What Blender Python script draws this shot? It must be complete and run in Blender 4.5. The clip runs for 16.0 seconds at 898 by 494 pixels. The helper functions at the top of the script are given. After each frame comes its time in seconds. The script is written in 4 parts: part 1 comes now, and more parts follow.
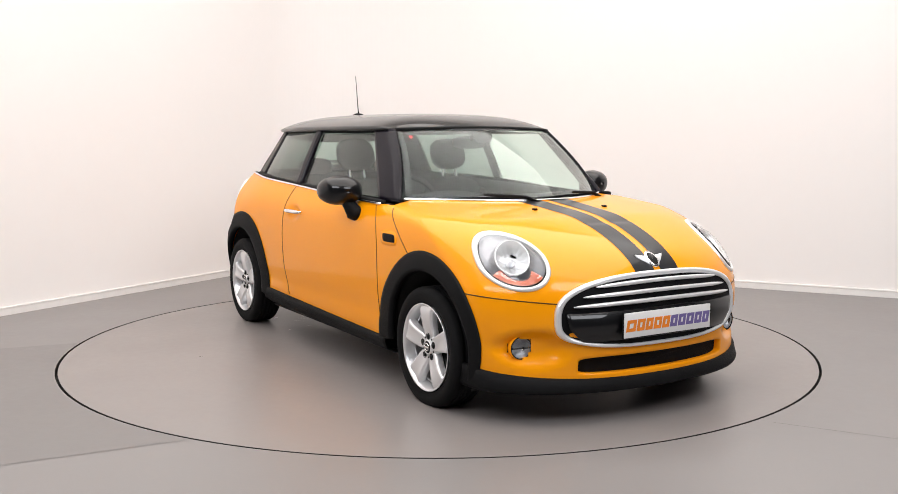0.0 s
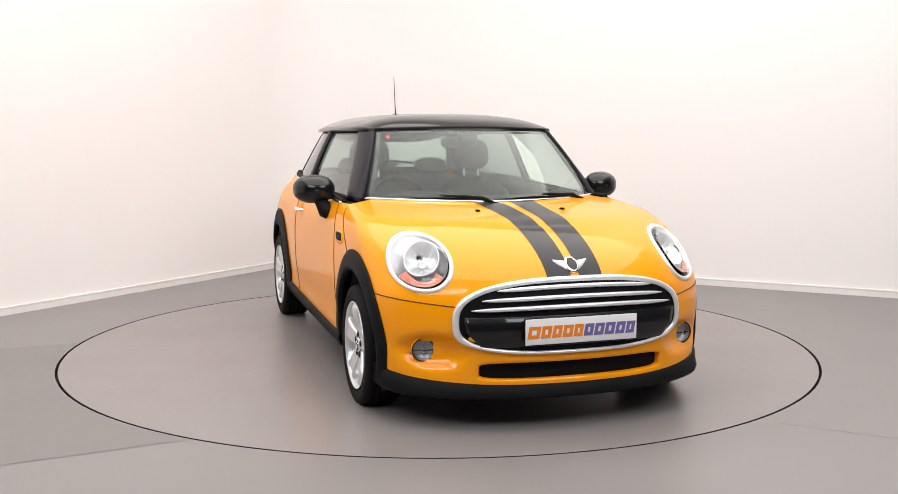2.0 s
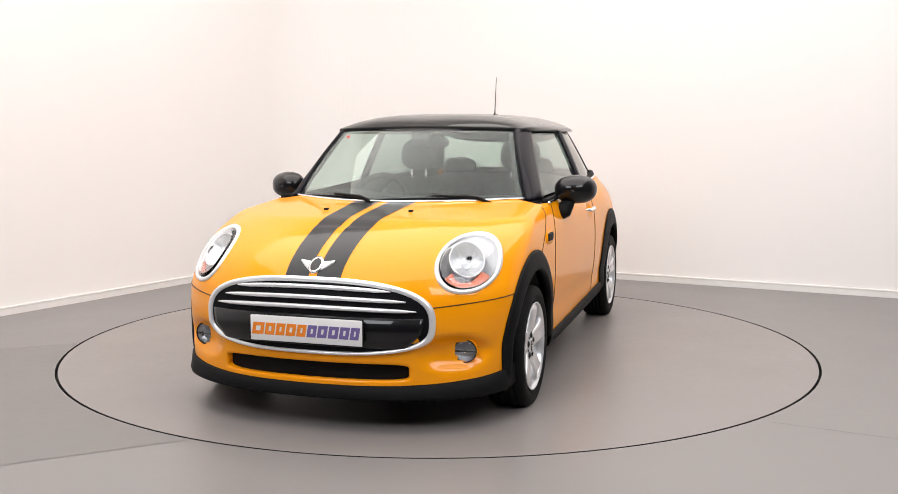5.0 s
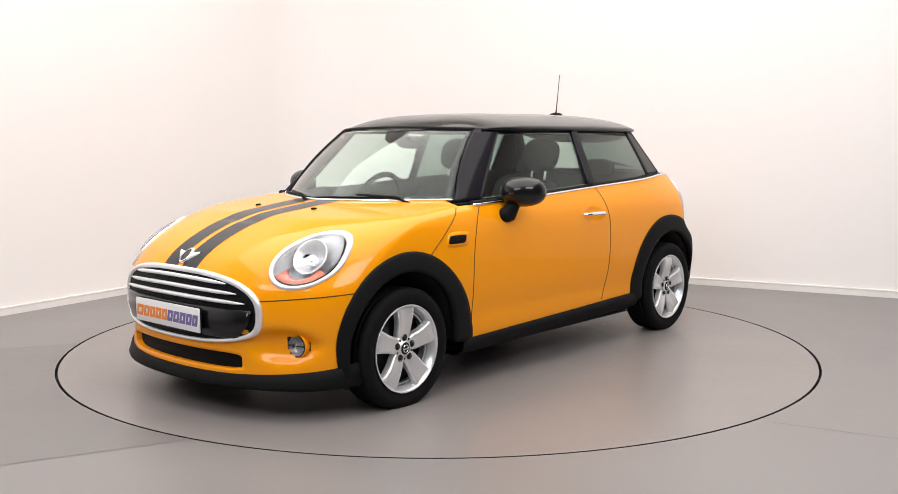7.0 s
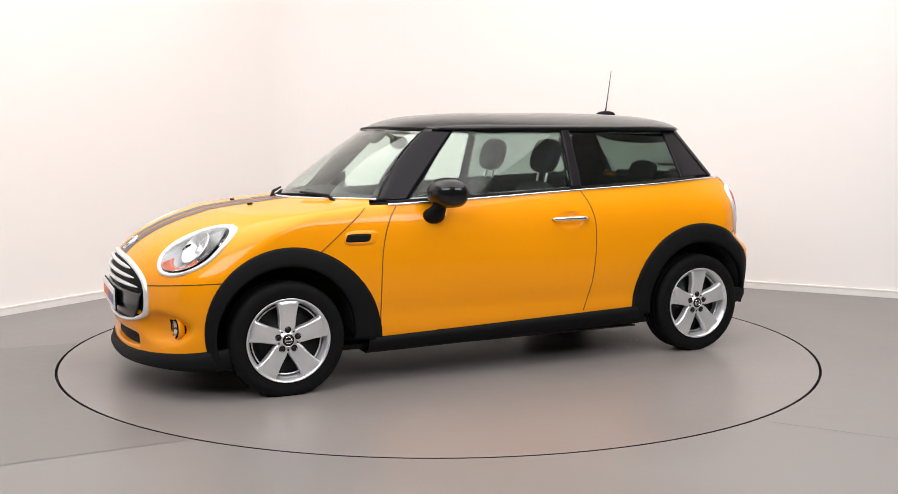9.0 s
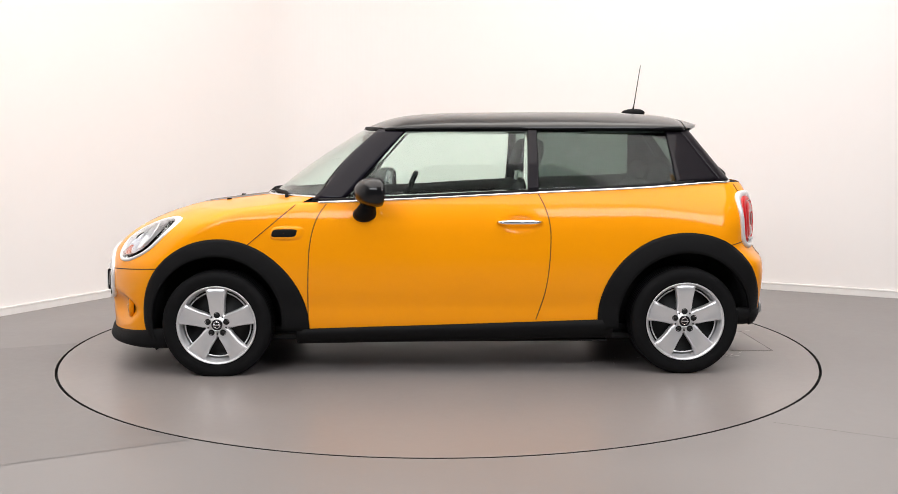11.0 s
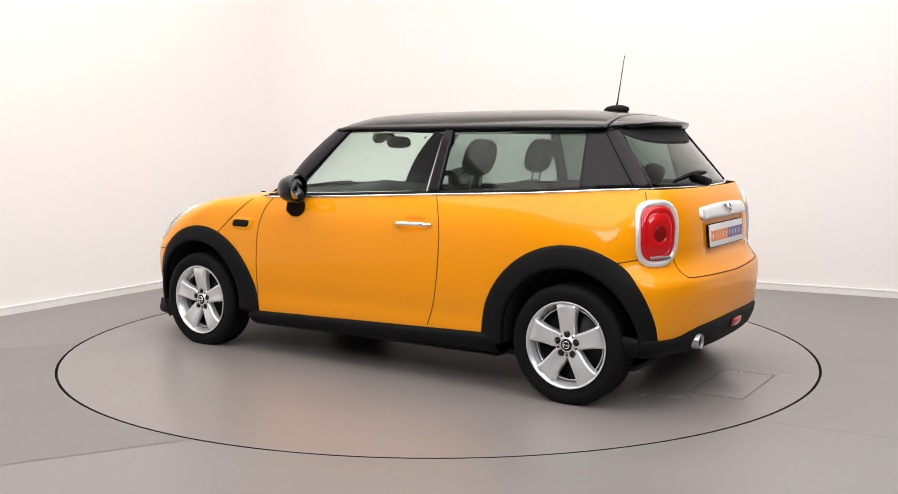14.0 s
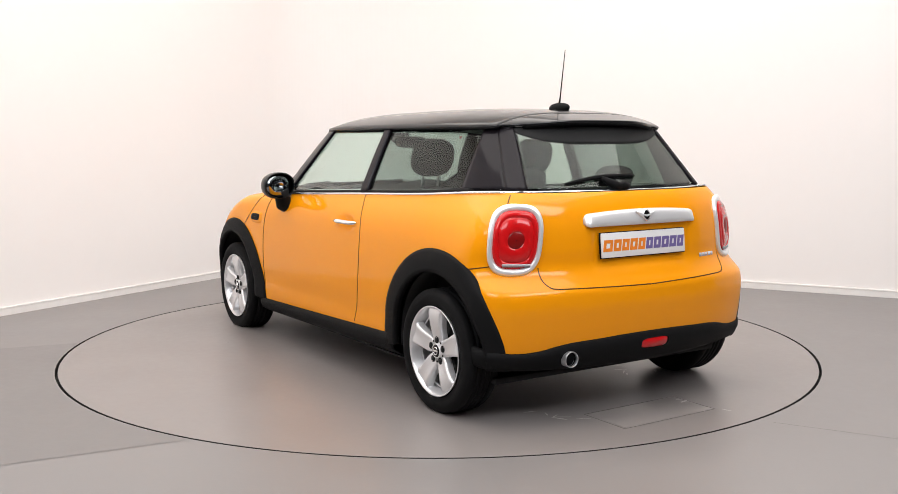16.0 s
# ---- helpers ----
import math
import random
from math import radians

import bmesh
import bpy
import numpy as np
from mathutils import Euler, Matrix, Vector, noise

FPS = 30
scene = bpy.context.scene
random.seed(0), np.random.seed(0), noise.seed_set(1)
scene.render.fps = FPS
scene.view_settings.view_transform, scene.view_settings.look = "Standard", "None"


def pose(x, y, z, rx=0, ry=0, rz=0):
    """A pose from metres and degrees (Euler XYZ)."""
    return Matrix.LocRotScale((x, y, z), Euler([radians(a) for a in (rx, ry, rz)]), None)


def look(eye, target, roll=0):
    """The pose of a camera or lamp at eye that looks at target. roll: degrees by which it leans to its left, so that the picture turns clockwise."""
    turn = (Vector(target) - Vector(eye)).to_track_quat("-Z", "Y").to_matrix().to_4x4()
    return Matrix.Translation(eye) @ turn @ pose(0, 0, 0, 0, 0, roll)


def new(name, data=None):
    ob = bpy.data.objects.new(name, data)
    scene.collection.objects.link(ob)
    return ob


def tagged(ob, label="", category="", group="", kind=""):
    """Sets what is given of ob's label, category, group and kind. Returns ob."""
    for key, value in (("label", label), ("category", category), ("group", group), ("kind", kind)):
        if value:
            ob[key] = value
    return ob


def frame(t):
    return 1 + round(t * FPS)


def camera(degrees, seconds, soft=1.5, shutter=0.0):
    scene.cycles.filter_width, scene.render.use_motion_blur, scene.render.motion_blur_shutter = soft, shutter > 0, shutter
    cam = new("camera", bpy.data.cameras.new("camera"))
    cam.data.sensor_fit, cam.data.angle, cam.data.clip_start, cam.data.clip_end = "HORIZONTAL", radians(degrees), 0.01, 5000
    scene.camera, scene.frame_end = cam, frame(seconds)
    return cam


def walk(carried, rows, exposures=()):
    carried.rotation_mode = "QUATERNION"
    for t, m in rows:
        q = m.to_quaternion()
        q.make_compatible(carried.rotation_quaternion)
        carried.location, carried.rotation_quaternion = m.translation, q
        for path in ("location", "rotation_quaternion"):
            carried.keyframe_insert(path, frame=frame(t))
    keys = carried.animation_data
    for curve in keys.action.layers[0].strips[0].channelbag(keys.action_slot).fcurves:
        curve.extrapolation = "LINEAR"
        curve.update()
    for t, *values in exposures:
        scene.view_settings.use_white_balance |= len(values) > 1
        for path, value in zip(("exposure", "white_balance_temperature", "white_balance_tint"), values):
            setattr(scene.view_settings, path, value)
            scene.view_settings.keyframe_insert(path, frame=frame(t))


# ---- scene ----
cam = camera(49.756, 16.0, soft=0.8)
CAM = pose(0, -5.940, 1.2588, 90 - 6.392, 0.0, -0.5595)
walk(cam, [(0.0, CAM), (16.0, CAM)])

# turning angle of the turntable and the car on it, degrees
TURN = [(0.0, -58.95), (0.5, -59.96), (1.0, -62.62), (1.5, -66.68), (2.0, -72.63), (2.5, -78.39), (3.0, -84.56),
        (3.5, -90.32), (4.0, -96.46), (4.5, -102.3), (5.0, -108.2), (5.5, -114.05), (6.0, -119.9), (6.5, -125.81),
        (7.0, -131.94), (7.5, -137.76), (8.0, -143.84), (8.5, -149.66), (9.0, -155.94), (9.5, -161.8), (10.0, -167.6),
        (10.5, -173.4), (11.0, -179.2), (11.5, -185.01), (12.0, -190.94), (12.5, -196.56), (13.0, -202.38),
        (13.5, -208.19), (14.0, -214.02), (14.5, -219.69), (15.0, -225.71), (15.5, -231.32), (16.0, -237.32)]
RING = 2.228
CAR_AT = (-0.054, 0.034)

# ---- world and light: a closed white studio lit by ceiling softboxes ----
world = bpy.data.worlds.new("studio_world")
scene.world = world
world.use_nodes = True
world.node_tree.nodes["Background"].inputs[0].default_value = (1.0, 0.97, 0.93, 1)
world.node_tree.nodes["Background"].inputs[1].default_value = 0.25
scene.view_settings.exposure = 0.0


def softbox(name, x, y, z, sx, sy, watts, tx, ty, tz, colour=(1.0, 0.957, 0.92)):
    data = bpy.data.lights.new(name, "AREA")
    data.shape, data.size, data.size_y, data.energy, data.color = "RECTANGLE", sx, sy, watts, colour
    ob = new(name, data)
    ob.matrix_world = look((x, y, z), (tx, ty, tz))
    return ob


softbox("ceiling_softbox", 0.1, -0.8, 4.4, 7.2, 6.0, 344, 0.1, -0.799, 0)
softbox("front_softbox", -2.5, -5.2, 4.1, 3.4, 2.0, 152, -1.3, 1.0, 0.6, (0.93, 0.95, 1.0))
softbox("front_softbox", 2.9, -4.8, 4.1, 3.4, 2.0, 155, 2.2, 1.0, 0.6, (0.93, 0.95, 1.0))


# ---- materials ----
def material(name, colour, rough=0.5, metal=0.0, coat=0.0, var=0.0, scale=8.0, bump=0.0, bump_scale=200.0, trans=0.0,
             ior=1.45, emit=0.0, spec=0.5, crough=0.03, rvar=0.0):
    """A principled material with colour variation at two scales and a fine relief."""
    m = bpy.data.materials.new(name)
    m.use_nodes = True
    nt = m.node_tree
    b = nt.nodes["Principled BSDF"]
    b.inputs["Base Color"].default_value = (*colour, 1)
    b.inputs["Roughness"].default_value = rough
    b.inputs["Metallic"].default_value = metal
    b.inputs["Coat Weight"].default_value = coat
    b.inputs["Coat Roughness"].default_value = crough
    b.inputs["Transmission Weight"].default_value = trans
    b.inputs["IOR"].default_value = ior
    b.inputs["Specular IOR Level"].default_value = spec
    if emit:
        b.inputs["Emission Color"].default_value = (*colour, 1)
        b.inputs["Emission Strength"].default_value = emit
    geo = nt.nodes.new("ShaderNodeTexCoord")
    if var or rvar:
        n1, n2 = nt.nodes.new("ShaderNodeTexNoise"), nt.nodes.new("ShaderNodeTexNoise")
        n1.inputs["Scale"].default_value, n1.inputs["Detail"].default_value = scale, 5
        n2.inputs["Scale"].default_value, n2.inputs["Detail"].default_value = scale * 14, 3
        nt.links.new(geo.outputs["Object"], n1.inputs["Vector"])
        nt.links.new(geo.outputs["Object"], n2.inputs["Vector"])
        add = nt.nodes.new("ShaderNodeMath")
        add.operation = "MULTIPLY_ADD"
        add.inputs[1].default_value = 0.45
        nt.links.new(n2.outputs["Fac"], add.inputs[0])
        nt.links.new(n1.outputs["Fac"], add.inputs[2])
        if var:
            ramp = nt.nodes.new("ShaderNodeMapRange")
            ramp.inputs["From Min"].default_value, ramp.inputs["From Max"].default_value = 0.35, 1.1
            ramp.inputs["To Min"].default_value, ramp.inputs["To Max"].default_value = 1 - var, 1 + var
            nt.links.new(add.outputs[0], ramp.inputs["Value"])
            mul = nt.nodes.new("ShaderNodeVectorMath")
            mul.operation = "SCALE"
            mul.inputs[0].default_value = colour
            nt.links.new(ramp.outputs[0], mul.inputs["Scale"])
            nt.links.new(mul.outputs[0], b.inputs["Base Color"])
        if rvar:
            rr = nt.nodes.new("ShaderNodeMapRange")
            rr.inputs["From Min"].default_value, rr.inputs["From Max"].default_value = 0.35, 1.1
            rr.inputs["To Min"].default_value, rr.inputs["To Max"].default_value = max(0, rough - rvar), rough + rvar
            nt.links.new(add.outputs[0], rr.inputs["Value"])
            nt.links.new(rr.outputs[0], b.inputs["Roughness"])
    if bump:
        nb, bp = nt.nodes.new("ShaderNodeTexNoise"), nt.nodes.new("ShaderNodeBump")
        nb.inputs["Scale"].default_value, nb.inputs["Detail"].default_value = bump_scale, 4
        nt.links.new(geo.outputs["Object"], nb.inputs["Vector"])
        bp.inputs["Strength"].default_value, bp.inputs["Distance"].default_value = bump, 0.002
        nt.links.new(nb.outputs["Fac"], bp.inputs["Height"])
        nt.links.new(bp.outputs["Normal"], b.inputs["Normal"])
    return m


WALL = material("white_wall_paint", (0.90, 0.867, 0.848), 0.75, var=0.012, scale=0.8, bump=0.12, bump_scale=90)
SKIRT = material("white_gloss_trim", (0.84, 0.82, 0.80), 0.35, var=0.03, scale=3)
WALLD = material("unlit_room_wall", (0.045, 0.044, 0.043), 0.8, var=0.05, scale=1)
CEIL = material("ceiling_paint", (0.85, 0.83, 0.80), 0.8, var=0.02, scale=1)
FLOOR = material("grey_floor_paint", (0.218, 0.204, 0.199), 0.40, var=0.09, scale=1.1, bump=0.10, bump_scale=60, rvar=0.08)
DISC = material("grey_turntable_paint", (0.234, 0.212, 0.202), 0.33, var=0.07, scale=1.5, bump=0.08, bump_scale=60, rvar=0.08)
PIT = material("dark_gap", (0.012, 0.011, 0.01), 0.8)
SCUFF = material("pale_floor_scuff", (0.50, 0.48, 0.465), 0.28, var=0.15, scale=25)
SCUFFD = material("dark_joint", (0.11, 0.10, 0.095), 0.6)
PATCHF = material("darker_floor_patch", (0.180, 0.168, 0.164), 0.40, var=0.08, scale=1.3, bump=0.1, bump_scale=60, rvar=0.08)

PAINT = material("orange_metallic_paint", (0.95, 0.335, 0.002), 0.45, coat=0.65, crough=0.06, spec=0.05, var=0.03, scale=500)
BLACKP = material("black_gloss_paint", (0.006, 0.006, 0.007), 0.3, coat=0.7, spec=0.1)
STRIPE = material("black_stripe_vinyl", (0.016, 0.017, 0.020), 0.3, coat=0.3, spec=0.2, var=0.05, scale=40)
TRIM = material("black_moulded_plastic", (0.0075, 0.0075, 0.008), 0.6, spec=0.12, var=0.12, scale=15, bump=0.25, bump_scale=900)
DARK = material("dark_underbody", (0.012, 0.012, 0.012), 0.8, var=0.2, scale=6)
SEAM = material("shut_line_shadow_gap", (0.10, 0.038, 0.006), 0.8)
CHROME = material("chrome", (0.93, 0.93, 0.94), 0.16, 1.0)
SATIN = material("satin_chrome", (0.88, 0.88, 0.89), 0.30, 1.0)
ALLOY = material("silver_alloy_paint", (0.78, 0.78, 0.79), 0.28, 0.6, coat=0.4, var=0.03, scale=30)
ALLOYD = material("dark_steel", (0.022, 0.022, 0.022), 0.45, 0.5, var=0.2, scale=20)
TYRE = material("tyre_rubber", (0.006, 0.006, 0.0065), 0.7, spec=0.15, var=0.2, scale=18, bump=0.3, bump_scale=300)
GLASS = material("clear_green_glass", (0.84, 0.95, 0.90), 0.0, trans=1.0, ior=1.34)
GLASSR = material("tinted_tailgate_glass", (0.40, 0.48, 0.44), 0.0, trans=1.0, ior=1.36)
GLASSD = material("privacy_tinted_glass", (0.30, 0.37, 0.34), 0.0, trans=1.0, ior=1.34)
LENS = material("clear_lamp_lens", (0.97, 0.98, 0.98), 0.02, trans=1.0, ior=1.35)
REDLENS = material("red_lamp_lens", (0.60, 0.008, 0.010), 0.2, coat=0.7, spec=0.2, var=0.08, scale=60)
REDDARK = material("dark_red_lamp_lens", (0.22, 0.006, 0.006), 0.3, coat=0.25, spec=0.1)
AMBER = material("amber_reflector", (0.36, 0.07, 0.03), 0.2, coat=1.0, var=0.1, scale=80)
MESH = material("black_intake_mesh", (0.004, 0.004, 0.005), 0.6, spec=0.15, bump=0.8, bump_scale=160)
PLATE = material("white_plate_plastic", (0.82, 0.81, 0.80), 0.3, var=0.02, scale=20)
ORANGEINK = material("orange_print", (0.86, 0.24, 0.02), 0.4, var=0.1, scale=30)
PURPLEINK = material("violet_print", (0.17, 0.13, 0.33), 0.4, var=0.1, scale=30)
MIRROR = material("mirror_glass", (0.32, 0.34, 0.37), 0.02, 1.0)
CLOTH = material("charcoal_seat_cloth", (0.013, 0.0135, 0.015), 0.9, var=0.2, scale=40, bump=0.5, bump_scale=700)
DASHM = material("black_soft_dashboard", (0.011, 0.011, 0.012), 0.7, spec=0.2, var=0.1, scale=20, bump=0.3, bump_scale=500)
INK = material("black_glass_surround", (0.010, 0.008, 0.011), 0.5, coat=0.3, crough=0.06, spec=0.1)
BOWL = material("grey_lamp_housing", (0.34, 0.34, 0.36), 0.35, 0.5, var=0.1, scale=20)
FOGR = material("silver_lamp_reflector", (0.56, 0.56, 0.57), 0.30, 0.8, var=0.12, scale=60)
PILLAR = material("black_pillar_gloss", (0.006, 0.0045, 0.009), 0.3, coat=0.22, crough=0.06, spec=0.1)
LAMPRING = material("bright_satin_silver", (0.84, 0.84, 0.85), 0.28, 0.45, coat=0.3)
LINER = material("pale_headlining", (0.42, 0.41, 0.39), 0.9, var=0.05, scale=12)


# ---- mesh helpers ----
def obj(name, verts, faces, mat, parent=None, label="", normals=None, smooth=True):
    me = bpy.data.meshes.new(name)
    me.from_pydata([tuple(float(c) for c in v) for v in verts], [], [tuple(int(i) for i in f) for f in faces])
    me.materials.append(mat)
    me.update()
    if smooth:
        me.polygons.foreach_set("use_smooth", [True] * len(me.polygons))
    if normals is not None:
        me.normals_split_custom_set_from_vertices([tuple(n) for n in normals])
    ob = new(name, me)
    if parent is not None:
        ob.parent = parent
    if label:
        ob["label"] = label
    return ob


def part(name, bm, mat, parent, label="", smooth=True):
    me = bpy.data.meshes.new(name)
    bmesh.ops.recalc_face_normals(bm, faces=bm.faces)
    bm.to_mesh(me)
    bm.free()
    me.materials.append(mat)
    if smooth:
        me.polygons.foreach_set("use_smooth", [True] * len(me.polygons))
        me.set_sharp_from_angle(angle=radians(38))
    ob = new(name, me)
    if parent is not None:
        ob.parent = parent
    if label:
        ob["label"] = label
    return ob


def grid_faces(nu, nv, wrap=False, flip=False):
    """Quads of a grid stored row by row: nu rows of nv points; wrap closes the rows."""
    out = []
    for i in range(nu - 1):
        for j in range(nv if wrap else nv - 1):
            k = (j + 1) % nv
            q = (i * nv + j, i * nv + k, (i + 1) * nv + k, (i + 1) * nv + j)
            out.append(q[::-1] if flip else q)
    return out


def sheet(name, pts, mat, parent, label="", thick=0.003, wrap=False, flip=False, cap=False):
    """A panel from a grid of points (nu, nv, 3), given a real thickness."""
    pts = np.asarray(pts, float)
    nu, nv = pts.shape[:2]
    ob = obj(name, pts.reshape(-1, 3), grid_faces(nu, nv, wrap, flip), mat, parent, label)
    if thick:
        mod = ob.modifiers.new("thickness", "SOLIDIFY")
        mod.thickness, mod.offset = thick, -1.0
    return ob


def tube(name, path, r, mat, parent, label="", n=8, closed=False, flat=1.0):
    """A rod along a path; r may be one radius or one for each point."""
    path = np.asarray(path, float)
    m = len(path)
    rr = np.full(m, r) if np.isscalar(r) else np.asarray(r)
    if closed:
        tan = np.roll(path, -1, 0) - np.roll(path, 1, 0)
    else:
        tan = np.gradient(path, axis=0)
    tan /= np.linalg.norm(tan, axis=1)[:, None] + 1e-9
    ref = np.array([0, 0, 1.0]) if abs(tan[:, 2]).mean() < 0.8 else np.array([1.0, 0, 0])
    rows = []
    for i in range(m):
        a = np.cross(tan[i], ref)
        a /= np.linalg.norm(a) + 1e-9
        b = np.cross(a, tan[i])
        rows.append([path[i] + rr[i] * (math.cos(t) * a + flat * math.sin(t) * b) for t in np.linspace(0, 2 * math.pi, n, endpoint=False)])
    if closed:
        rows.append(rows[0])
    pts = np.array(rows)
    faces = grid_faces(len(rows), n, True)
    if not closed:
        faces += [tuple(range(n))[::-1], tuple((len(rows) - 1) * n + j for j in range(n))]
    return obj(name, pts.reshape(-1, 3), faces, mat, parent, label)


def lathe(name, prof, mat, parent, centre, side=1, label="", n=48):
    """A turned part about the y axis: prof is a list of (radius, y)."""
    rows = [[(centre[0] + r * math.cos(t), centre[1] + side * y, centre[2] + r * math.sin(t)) for t in np.linspace(0, 2 * math.pi, n, endpoint=False)] for r, y in prof]
    return obj(name, np.array(rows).reshape(-1, 3), grid_faces(len(prof), n, True, flip=side > 0), mat, parent, label)


def box(name, lo, hi, mat, parent=None, label="", bevel=0.0, m=None, segments=2, taper=None):
    bm = bmesh.new()
    bmesh.ops.create_cube(bm, size=1)
    for v in bm.verts:
        k = [(lo[i] + hi[i]) / 2 + v.co[i] * (hi[i] - lo[i]) for i in range(3)]
        if taper and v.co.z > 0:
            k[0] = (lo[0] + hi[0]) / 2 + (k[0] - (lo[0] + hi[0]) / 2) * taper[0]
            k[1] = (lo[1] + hi[1]) / 2 + (k[1] - (lo[1] + hi[1]) / 2) * taper[1]
        v.co = k
    if bevel:
        bmesh.ops.bevel(bm, geom=bm.edges[:], offset=bevel, segments=segments, affect="EDGES", profile=0.5)
    if m is not None:
        bm.transform(m)
    return part(name, bm, mat, parent, label)


def curve(xs, ys):
    """A smooth curve through a few key values, held flat past the ends."""
    xs, ys = np.asarray(xs, float), np.asarray(ys, float)
    o = np.argsort(xs)
    xs, ys = xs[o], ys[o]
    h = np.diff(xs)
    d = np.diff(ys) / h
    mm = np.concatenate([[d[0]], (d[:-1] * h[1:] + d[1:] * h[:-1]) / (h[:-1] + h[1:]), [d[-1]]])

    def f(x):
        x = np.asarray(x, float)
        c = np.clip(x, xs[0], xs[-1])
        i = np.clip(np.searchsorted(xs, c) - 1, 0, len(xs) - 2)
        t = (c - xs[i]) / h[i]
        a, b = (1 + 2 * t) * (1 - t) ** 2, t * (1 - t) ** 2
        e, g = t * t * (3 - 2 * t), t * t * (t - 1)
        return a * ys[i] + b * h[i] * mm[i] + e * ys[i + 1] + g * h[i] * mm[i + 1] + np.where(x < xs[0], (x - xs[0]) * mm[0], 0) + np.where(x > xs[-1], (x - xs[-1]) * mm[-1], 0)
    return f


def smax(a, b, k):
    h = np.clip(0.5 + 0.5 * (a - b) / k, 0, 1)
    return b + (a - b) * h + k * h * (1 - h)


# ---- the studio ----
CORNER = np.array([-1.196, 4.177])
DL = np.array([-0.5093, -0.8606])
DR = np.array([0.8835, -0.4685])
HIGH = 4.5


def studio():
    # plan of the room: rounded back corner, two long walls, closed behind the camera
    rad = 0.85
    arc = []
    a0, a1 = CORNER + DL * rad, CORNER + DR * 1.5
    for t in np.linspace(0, 1, 41):
        arc.append((1 - t) ** 2 * a0 + 2 * t * (1 - t) * CORNER + t ** 2 * a1)
    far_l, far_r = CORNER + DL * 11.0, CORNER + DR * 9.5
    far = far_l + DR * 9.5
    runs = [("wall_west", [far_l, a0]), ("wall_corner", arc), ("wall_east", [a1, far_r]), ("wall_south", [far_r, far]), ("wall_front", [far, far_l])]
    mid = (CORNER + far) / 2
    for name, run in runs:
        verts, faces = [], []
        for i, q in enumerate(run):
            d = (run[min(i + 1, len(run) - 1)] - run[max(i - 1, 0)])
            n = np.array([-d[1], d[0]]) / np.linalg.norm(d)
            if np.dot(n, q - mid) < 0:
                n = -n
            o = q + n * 0.12
            verts += [(*q, -0.02), (*q, HIGH), (*o, HIGH), (*o, -0.02)]
        for i in range(len(run) - 1):
            for j in range(4):
                k = (j + 1) % 4
                faces.append((i * 4 + j, i * 4 + k, i * 4 + 4 + k, i * 4 + 4 + j))
        # unseen walls coloured dark to stand in for the dim room behind the camera
        dim = name in ("wall_south", "wall_front")
        ob = obj(name, verts, faces, WALLD if dim else WALL, smooth=False)
        tagged(ob, "unseen dark wall standing in for the dim room behind the camera" if dim else "warm white painted plaster studio wall", "wall", kind="structure")
    # skirting board along the visible walls, with a rounded top lip
    for run in ([far_l, a0], arc, [a1, far_r]):
        prof = [(0.002, 0.0), (0.016, 0.0), (0.016, 0.047), (0.019, 0.05), (0.019, 0.060), (0.014, 0.063), (0.002, 0.063)]
        rows = []
        for i, q in enumerate(run):
            d = (run[min(i + 1, len(run) - 1)] - run[max(i - 1, 0)])
            n = np.array([-d[1], d[0]]) / np.linalg.norm(d)
            if np.dot(n, q) > 0:
                n = -n
            rows.append([(*(q + n * a), z) for a, z in prof])
        ob = obj("baseboard", np.array(rows).reshape(-1, 3), grid_faces(len(rows), len(prof)), SKIRT, smooth=False)
        tagged(ob, "low white skirting board along the wall", "baseboard", kind="structure")
    # floor: one sheet with a round opening for the turntable
    n = 160
    ang = np.linspace(0, 2 * math.pi, n, endpoint=False)
    rows = [[(r * math.cos(a), r * math.sin(a), 0) for a in ang] for r in (RING, RING + 0.3, 3.6, 6.0, 16.0)]
    ring = [[(RING * math.cos(a), RING * math.sin(a), z) for a in ang] for z in (-0.05, -0.003, 0.0)]
    tagged(obj("pit_wall", np.array(ring).reshape(-1, 3), grid_faces(3, n, True), PIT, smooth=False), "dark gap round the turntable", "floor", kind="structure")
    ob = obj("floor", np.array(rows).reshape(-1, 3), grid_faces(len(rows), n, True), FLOOR, smooth=False)
    tagged(ob, "smooth grey painted studio floor", "floor", kind="structure")
    lid = obj("pit_floor", [(2.4 * math.cos(a), 2.4 * math.sin(a), -0.045) for a in ang], [tuple(range(n))], PIT, smooth=False)
    tagged(lid, "dark gap under the turntable edge", "floor", kind="structure")
    # a darker stretch of floor beside the turntable
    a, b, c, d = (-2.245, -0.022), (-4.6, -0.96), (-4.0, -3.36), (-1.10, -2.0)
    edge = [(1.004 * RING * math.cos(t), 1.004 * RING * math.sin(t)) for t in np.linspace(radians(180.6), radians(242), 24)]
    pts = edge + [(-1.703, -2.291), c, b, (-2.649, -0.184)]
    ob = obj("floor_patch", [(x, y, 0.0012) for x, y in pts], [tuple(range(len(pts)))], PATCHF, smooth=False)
    tagged(ob, "darker stretch of grey floor", "floor", kind="structure")
    # hairline joint in the floor
    a, b = np.array([1.487, -1.75]), np.array([2.05, -2.06])
    n = np.array([0.48, 0.87]) * 0.0016
